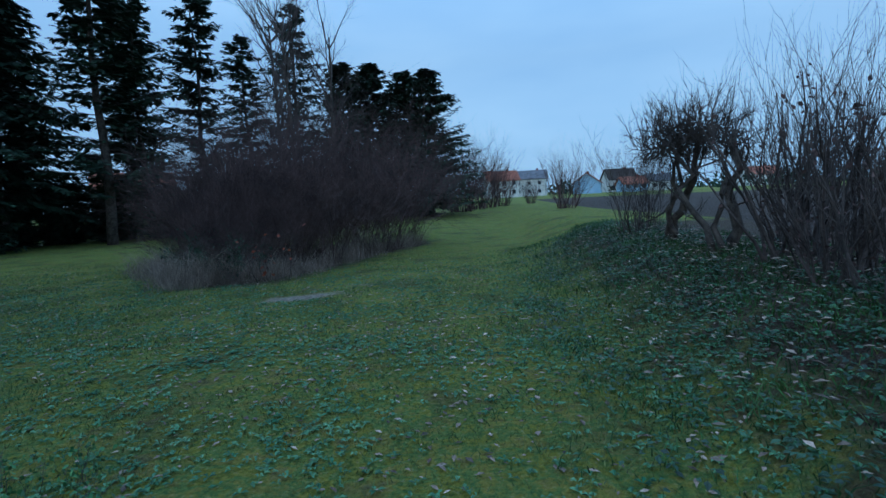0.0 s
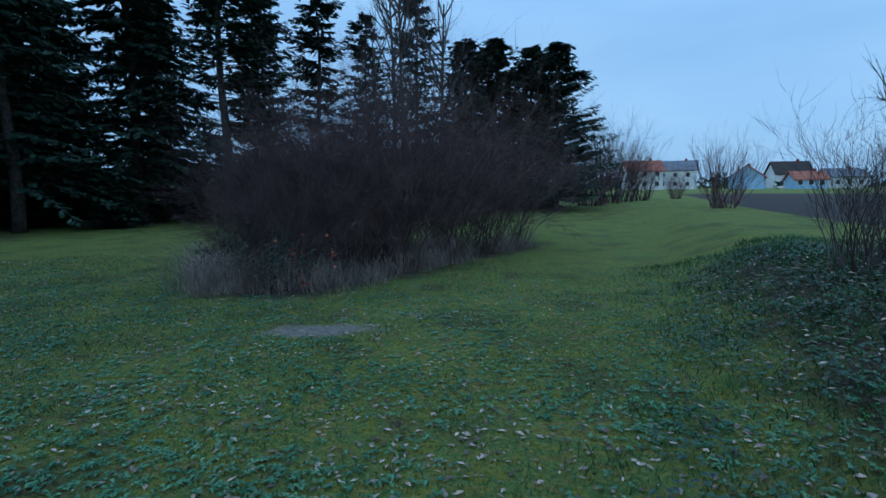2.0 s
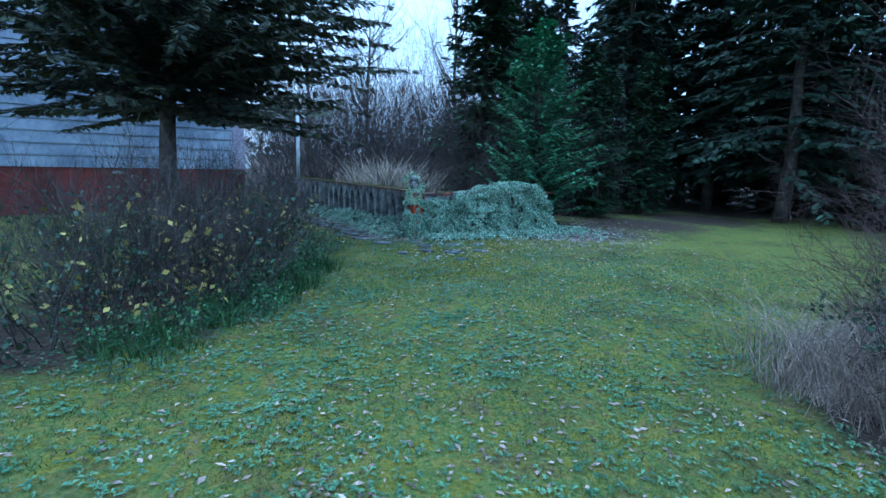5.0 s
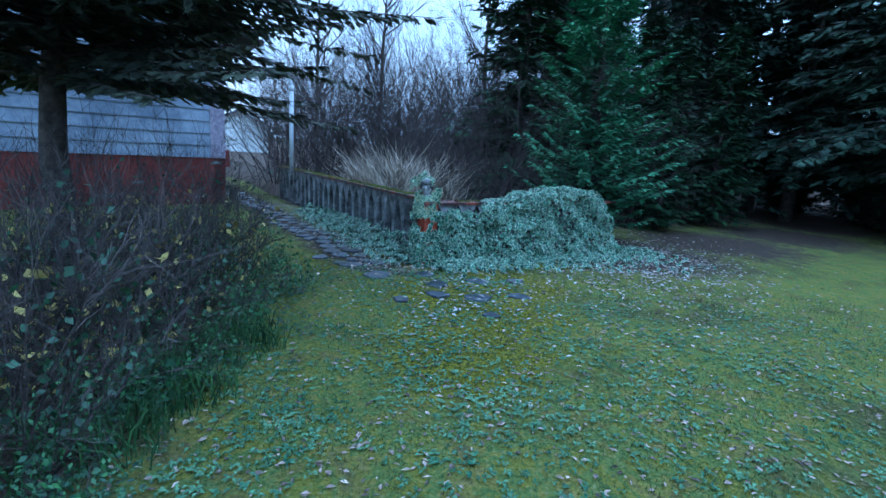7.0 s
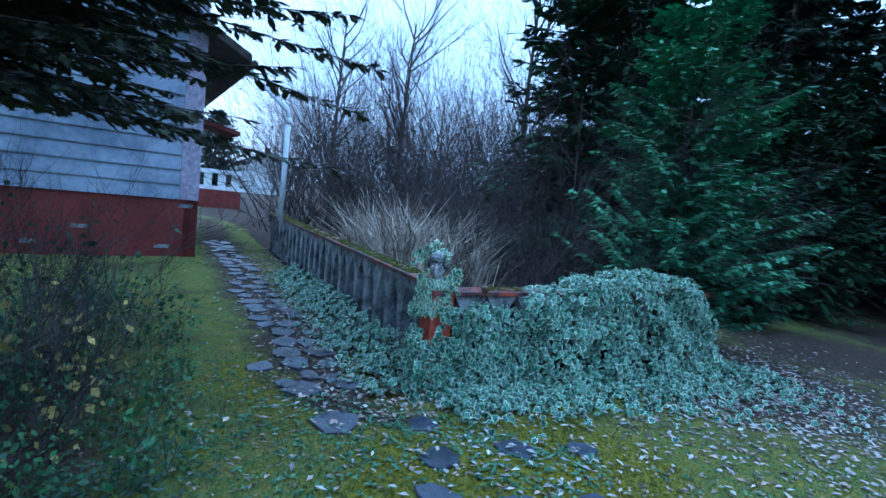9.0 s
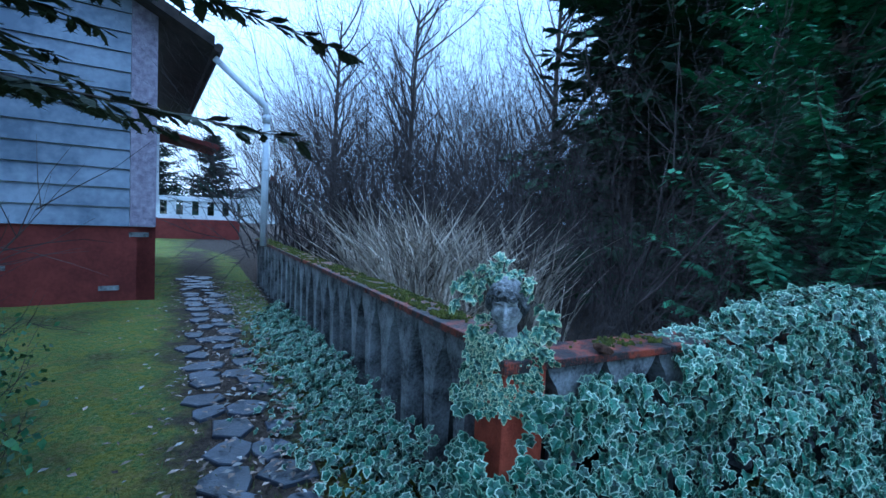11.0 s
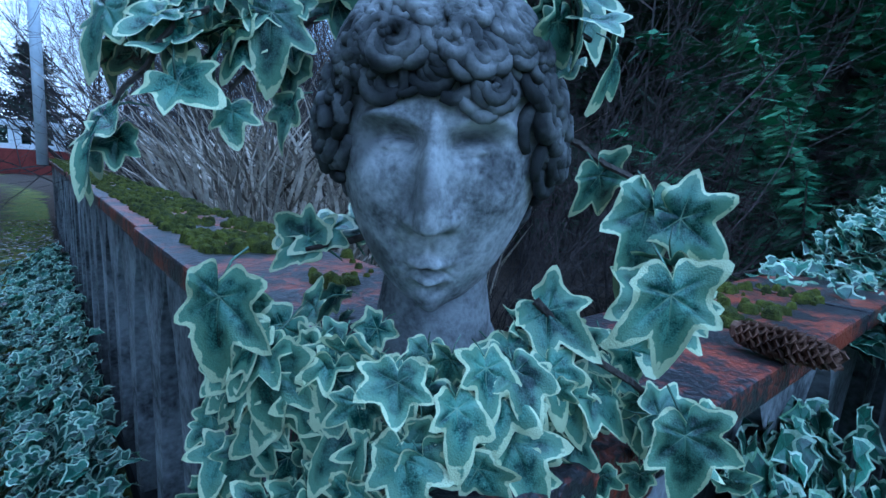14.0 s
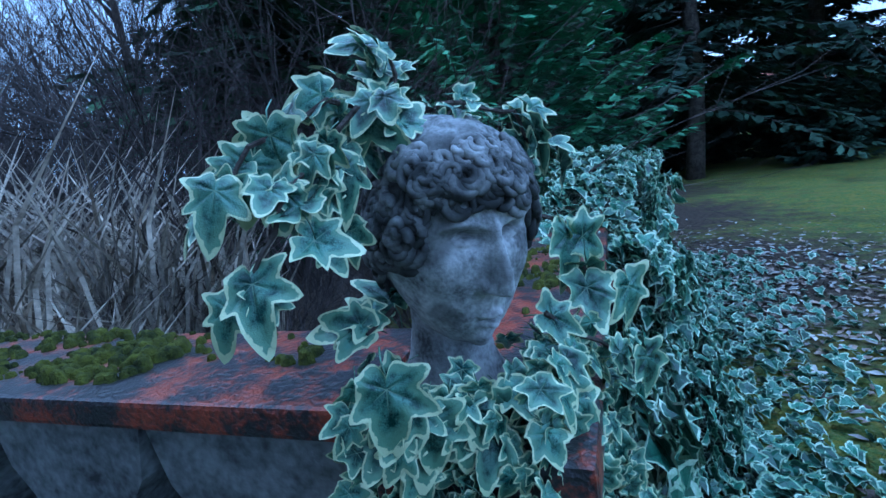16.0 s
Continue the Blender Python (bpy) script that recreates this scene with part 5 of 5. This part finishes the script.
low_dark = [conifer("low dark evergreen hedge bush", 2.2, 1.6, 109, M_SPRUCE, "hedge_bush", 0.02, 14, 10, 50, 0.0, 0.22, 0.06, 0.35)]
scatter_copies(low_dark, [(-22.5, 15.5, 1.0), (-24.0, 16.8, 1.1), (-21.0, 17.5, 1.0), (-26.5, 14.0, 1.0), (-19.5, 19.0, 1.1), (-17.6, 20.3, 1.1), (-15.8, 21.0, 1.0), (-22.8, 19.0, 1.2), (-28.5, 11.8, 0.9), (-20.8, 15.3, 0.8), (-13.6, 21.6, 1.1), (-17.0, 16.2, 0.8), (-24.5, 8.0, 1.1), (-25.5, 5.5, 1.1), (-11.5, 22.5, 1.2), (-9.5, 23.5, 1.2), (-7.8, 24.5, 1.1)], "dark hedge")

# wild growth behind the wall
wild = [bare_shrub("tall leafless tangled shrub behind the wall", 4.2, 1.4, 26, s, M_TWIG, 0.016, 2, 6, None, "tall_bare_shrub", 0.05, 0.6) for s in (81, 82, 83)]
scatter_copies(wild, [(-13.4, 4.3, 0.45), (-14.2, 3.3, 0.7), (-15.4, 2.2, 0.75), (-16.4, 1.0, 0.85), (-17.2, -0.4, 0.8), (-15.6, 4.3, 0.85), (-16.8, 2.6, 1.0), (-18.2, 1.2, 1.1), (-19.4, 3.2, 1.3), (-20.5, 0.4, 1.3), (-18.0, -2.2, 1.0), (-19.5, -3.4, 1.2), (-21.0, -5.5, 1.4), (-12.0, 3.3, 0.20), (-12.6, 4.0, 0.28), (-13.1, 3.3, 0.32),
                      (-14.2, 4.8, 0.45), (-14.0, 2.4, 0.45), (-21.5, 4.8, 1.3), (-22, -3.2, 1.2), (-24, 2, 1.5), (-17.4, 6.6, 0.9), (-24, -7, 1.2), (-27, -3, 1.4),
                      (-23.0, -1.0, 1.7), (-25.0, -4.0, 2.0), (-26.0, 0.5, 2.1), (-19.0, -0.6, 1.25), (-23.5, 3.6, 1.7), (-28.5, -5.5, 2.0), (-25.5, 6.5, 1.8)], "wild shrubs")
far_shrubs = [bare_shrub("hazy leafless hedge shrub", 4.5, 2.4, 26, 86, M_TWIG_RED, 0.03, 2, 5, None, "hedge_shrub", 0.16, 0.5)]
scatter_copies(far_shrubs, [(-30, -10, 1.2), (-33, -4, 1.4), (-36, 2, 1.5), (-35, 9, 1.3), (-33, 16, 1.2), (-31, 22, 1.2), (-27, 26, 1.0), (-22, 28, 1.0), (-17, 32, 1.0), (-30, 19, 1.1), (-34, 12.5, 1.2), (-38, -12, 1.4), (-29, 11, 0.6), (-30, 14, 0.6), (-27.5, 18, 0.6)], "far hedge")


def bare_tree(x, y, height, seed, name="bare_tree"):
    t = thing(name, "slender leafless tree with fine twigs", "tree", Matrix.Translation((x, y, ground_z(x, y))), "bare trees")
    rr = random.Random(seed)
    g = Geo()
    pts = stem_tree(g, Vector((0, 0, -0.1)), Vector((0, 0, 1)), height, height * 0.014, 0, rr, 0, 0.06, 0.2)
    part("trunk", g, M_BARK, t)
    tw = Geo()
    for k in range(30):
        f = rr.uniform(0.25, 0.98) * (len(pts) - 1)
        i = min(int(f), len(pts) - 2)
        a = rr.uniform(0, 6.283)
        stem_tree(tw, pts[i].lerp(pts[i + 1], f - i), Vector((math.cos(a) * 0.7, math.sin(a) * 0.7, 0.75)).normalized(), height * rr.uniform(0.18, 0.36), height * 0.004, 2, rr, 5, 0.2, 0.12)
    tagged(part("crown", tw, M_TWIG, t), kind="stuff")


for x, y, h, s in ((-7.2, 21.0, 9.0, 1), (-5.0, 18.5, 7.5, 2), (-9.0, 24.0, 10.0, 3), (-4.6, 13.8, 4.8, 4), (-19.5, -1.0, 6.5, 5), (-21.0, 2.2, 8.0, 6), (-23.0, -5.0, 8.0, 7), (-18.3, 4.6, 6.5, 8), (-24.0, 5.0, 9.0, 9)):
    bare_tree(x, y, h, s)


def yard_trees():
    for x, y, z, s in ((-27, -21, 0.75, 1), (-30.5, -17, 0.55, 2), (-31, -23, 0.9, 3)):
        c = copy_thing(dense[0], Matrix.Identity(4))
        c.matrix_basis = Matrix.Translation((x, y, 0)) @ Matrix.Rotation(s, 4, "Z") @ Matrix.Diagonal((z, z, z, 1))
        tagged(c, group="yard trees")


yard_trees()


# ---- far houses ----
def far_house(x, y, turn, w, d, h, wall, roof, rise=2.6, rows=2):
    t = thing("far_house", "distant village house with a pitched roof", "house", Matrix.Translation((x, y, ground_z(x, y))) @ Matrix.Rotation(turn, 4, "Z"), "village houses")
    g = Geo()
    g.box((-w / 2, -d / 2, -0.3), (w / 2, d / 2, h))
    g.add([(-w / 2, -d / 2, h), (-w / 2, d / 2, h), (-w / 2, 0, h + rise), (w / 2, -d / 2, h), (w / 2, d / 2, h), (w / 2, 0, h + rise)], [(0, 2, 1), (3, 4, 5)])
    part("wall", g, wall, t)
    g = Geo()
    e = 0.5
    for s in (-1, 1):
        k = rise / (d / 2)
        q = [Vector((-w / 2 - e, s * (d / 2 + e), h - e * k)), Vector((w / 2 + e, s * (d / 2 + e), h - e * k)), Vector((w / 2 + e, 0, h + rise)), Vector((-w / 2 - e, 0, h + rise))]
        g.add(q + [p + Vector((0, 0, 0.25)) for p in q], [(0, 1, 2, 3), (4, 5, 6, 7), (0, 1, 5, 4), (1, 2, 6, 5), (3, 0, 4, 7)])
    rf = part("roof", g, roof, t)
    g = Geo()
    g.box((w * 0.2, -0.3, h + rise * 0.5), (w * 0.2 + 0.6, 0.3, h + rise + 0.8))
    part("chimney", g, M_RED, rf)
    for r in range(rows):
        for i in range(3):
            u = -w / 2 + w * (i + 0.5) / 3
            g = Geo()
            g.box((u - 0.6, -d / 2 - 0.05, 0.9 + r * 2.6), (u + 0.6, -d / 2 + 0.05, 2.2 + r * 2.6))
            wd = part("window", g, M_WHITE, t)
            g = Geo()
            g.box((u - 0.5, -d / 2 - 0.07, 1.0 + r * 2.6), (u + 0.5, -d / 2 - 0.03, 2.1 + r * 2.6))
            part("pane", g, M_GLASS, wd)


far_house(6.0, 150, 0.2, 9, 8, 5.0, M_RENDER, M_ROOF_RED)
far_house(16.5, 168, -0.2, 10, 9, 5.6, M_RENDER, M_ROOF_GREY)
far_house(33.0, 158, 1.3, 9, 8, 3.2, M_BLUEWALL, M_ROOF_RED, 2.8, 1)
far_house(46.0, 172, 0.1, 9, 8, 4.2, M_RENDER, M_DARKWOOD, 3.2, 1)
far_house(44.5, 152, 0.1, 7, 6, 2.4, M_BLUEWALL, M_ROOF_RED, 1.8, 1)
far_house(56.0, 165, 0.3, 9, 7, 3.0, M_RENDER, M_ROOF_GREY, 2.0, 1)
far_house(-52, 72, 0.7, 10, 8, 4.0, M_RENDER, M_ROOF_RED)
far_house(-55.0, -31.5, 0.6, 8, 6, 2.8, M_RENDER, M_ROOF_GREY, 1.4, 1)
far_house(-60, 34, 0.9, 12, 8, 4.0, M_RENDER, M_ROOF_GREY)
far_house(100, 190, 0.2, 12, 9, 4.0, M_RENDER, M_ROOF_RED)


def far_wood():
    rr = random.Random(77)
    g = Geo()
    for _ in range(2600):
        a = rr.uniform(0, 6.283)
        d = rr.uniform(170, 260)
        x, y = math.cos(a) * d, math.sin(a) * d
        h = rr.uniform(3, 7) * (1.25 if x < -60 else 0.8)
        for _ in range(7):
            c = Vector((x + rr.uniform(-3, 3), y + rr.uniform(-3, 3), rr.uniform(0, h)))
            e, f = jitter(1.8, rr), jitter(1.8, rr)
            g.add([c, c + e, c + f], [(0, 1, 2)])
    structure("far_woods", g, M_SPRUCE, "distant dark line of woods", "woods", False, "stuff")


far_wood()


# ---- lawn cover and fallen leaves ----
def lawn():
    rr = random.Random(55)
    bl, cl = Geo(), Geo()

    def free(x, y):
        if spread(x, y, LEFT_BUSH, 0.6) > 0 or spread(x, y, BUSH, 0.8) > 0:
            return False
        c, s = math.cos(-0.35), math.sin(-0.35)
        u, v = (x + 1.95) * c - (y - 6.75) * s, (x + 1.95) * s + (y - 6.75) * c
        if math.hypot(u / 0.6, v / 0.28) < 1:
            return False
        if (x + y) < -7.2 and (x - y) < -13.6:
            return False
        return True

    for k in range(120000):
        x, y = rr.uniform(-11, 3.2), rr.triangular(0.2, 13, 4.5)
        if not free(x, y) or noise.noise((x * 0.9, y * 0.9, 7)) < -0.12 + rr.uniform(-0.2, 0.2):
            continue
        p = Vector((x, y, ground_z(x, y)))
        h = rr.uniform(0.012, 0.05)
        w = Vector((rr.uniform(-1, 1), rr.uniform(-1, 1), 0)).normalized() * 0.0035
        bl.add([p - w, p + w, p + Vector((rr.uniform(-0.03, 0.03), rr.uniform(-0.03, 0.03), h))], [(0, 1, 2)])
    for k in range(26000):
        x, y = rr.uniform(-10, 3.0), rr.triangular(0.2, 11, 4)
        if not free(x, y) or noise.noise((x * 1.3, y * 1.3, 17)) < rr.uniform(-0.5, 0.4):
            continue
        z = ground_z(x, y)
        for _ in range(rr.randint(3, 5)):
            a, r = rr.uniform(0, 6.283), rr.uniform(0.007, 0.026)
            d = Vector((math.cos(a), math.sin(a), 0))
            s = Vector((-d.y, d.x, 0)) * r * 0.45
            c = Vector((x, y, z + 0.010))
            cl.add([c, c + d * r + s + Vector((0, 0, 0.012)), c + d * r * 1.9 + Vector((0, 0, 0.006)), c + d * r - s + Vector((0, 0, 0.012))], [(0, 1, 2, 3)])
    structure("lawn_grass", bl, M_GRASS, "short thin grass in the mossy lawn", "grass", False, "stuff")
    structure("lawn_weeds", cl, M_CLOVER, "small blue-green weed rosettes in the lawn", "weeds", False, "stuff")

    def dead_leaf(g, x, y, z, size):
        a = rr.uniform(0, 6.283)
        d = Vector((math.cos(a), math.sin(a), rr.uniform(-0.2, 0.2)))
        s = Vector((-d.y, d.x, rr.uniform(-0.2, 0.2))) * size * rr.uniform(0.16, 0.30)
        c = Vector((x, y, z + 0.010))
        q = Vector((0, 0, size * rr.uniform(0.05, 0.2)))
        g.add([c - d * size * 0.5, c + s + q, c + d * size * 0.5 + q * 0.4, c - s + q * 0.7, c + q * 0.1], [(0, 4, 1), (1, 4, 2), (2, 4, 3), (3, 4, 0)])

    g, pale = Geo(), Geo()
    for _ in range(17000):
        x, y = rr.uniform(-11, 4), rr.triangular(0.2, 12, 5)
        if noise.noise((x * 1.7, y * 1.7, 41)) < rr.uniform(-0.6, 0.3):
            continue
        dead_leaf(g, x, y, ground_z(x, y), rr.uniform(0.02, 0.065))
    for _ in range(2400):
        u, d = rr.uniform(-0.6, 9), abs(rr.gauss(0.5, 0.5))
        p = CORNER + LEG_A * u - A_IN * d
        dead_leaf(g if rr.random() < 0.75 else pale, p.x, p.y, ground_z(p.x, p.y) + 0.03, rr.uniform(0.03, 0.08))
    for _ in range(4200):
        x, y = rr.gauss(-12.6, 1.5), rr.gauss(6.5, 1.0)
        if (x + y) < -7.5 and y < 5.9:
            continue
        dead_leaf(pale if rr.random() < 0.5 else g, x, y, ground_z(x, y), rr.uniform(0.04, 0.085))
    for _ in range(280):
        x, y = rr.gauss(-9.4, 0.8), rr.gauss(4.2, 0.7)
        dead_leaf(pale, x, y, ground_z(x, y) + 0.02, rr.uniform(0.04, 0.08))
    for _ in range(1900):
        x, y = rr.triangular(1.4, 4.4, 3.6), rr.uniform(1.0, 10)
        dead_leaf(g, x, y, ground_z(x, y) + rr.uniform(0.02, 0.10), rr.uniform(0.04, 0.085))
    structure("fallen_leaves", g, M_LITTER, "brown fallen leaves on the lawn and path", "fallen leaves", False, "stuff")
    structure("pale_leaves", pale, M_PALELITTER, "pale grey fallen willow leaves", "fallen leaves", False, "stuff")


lawn()
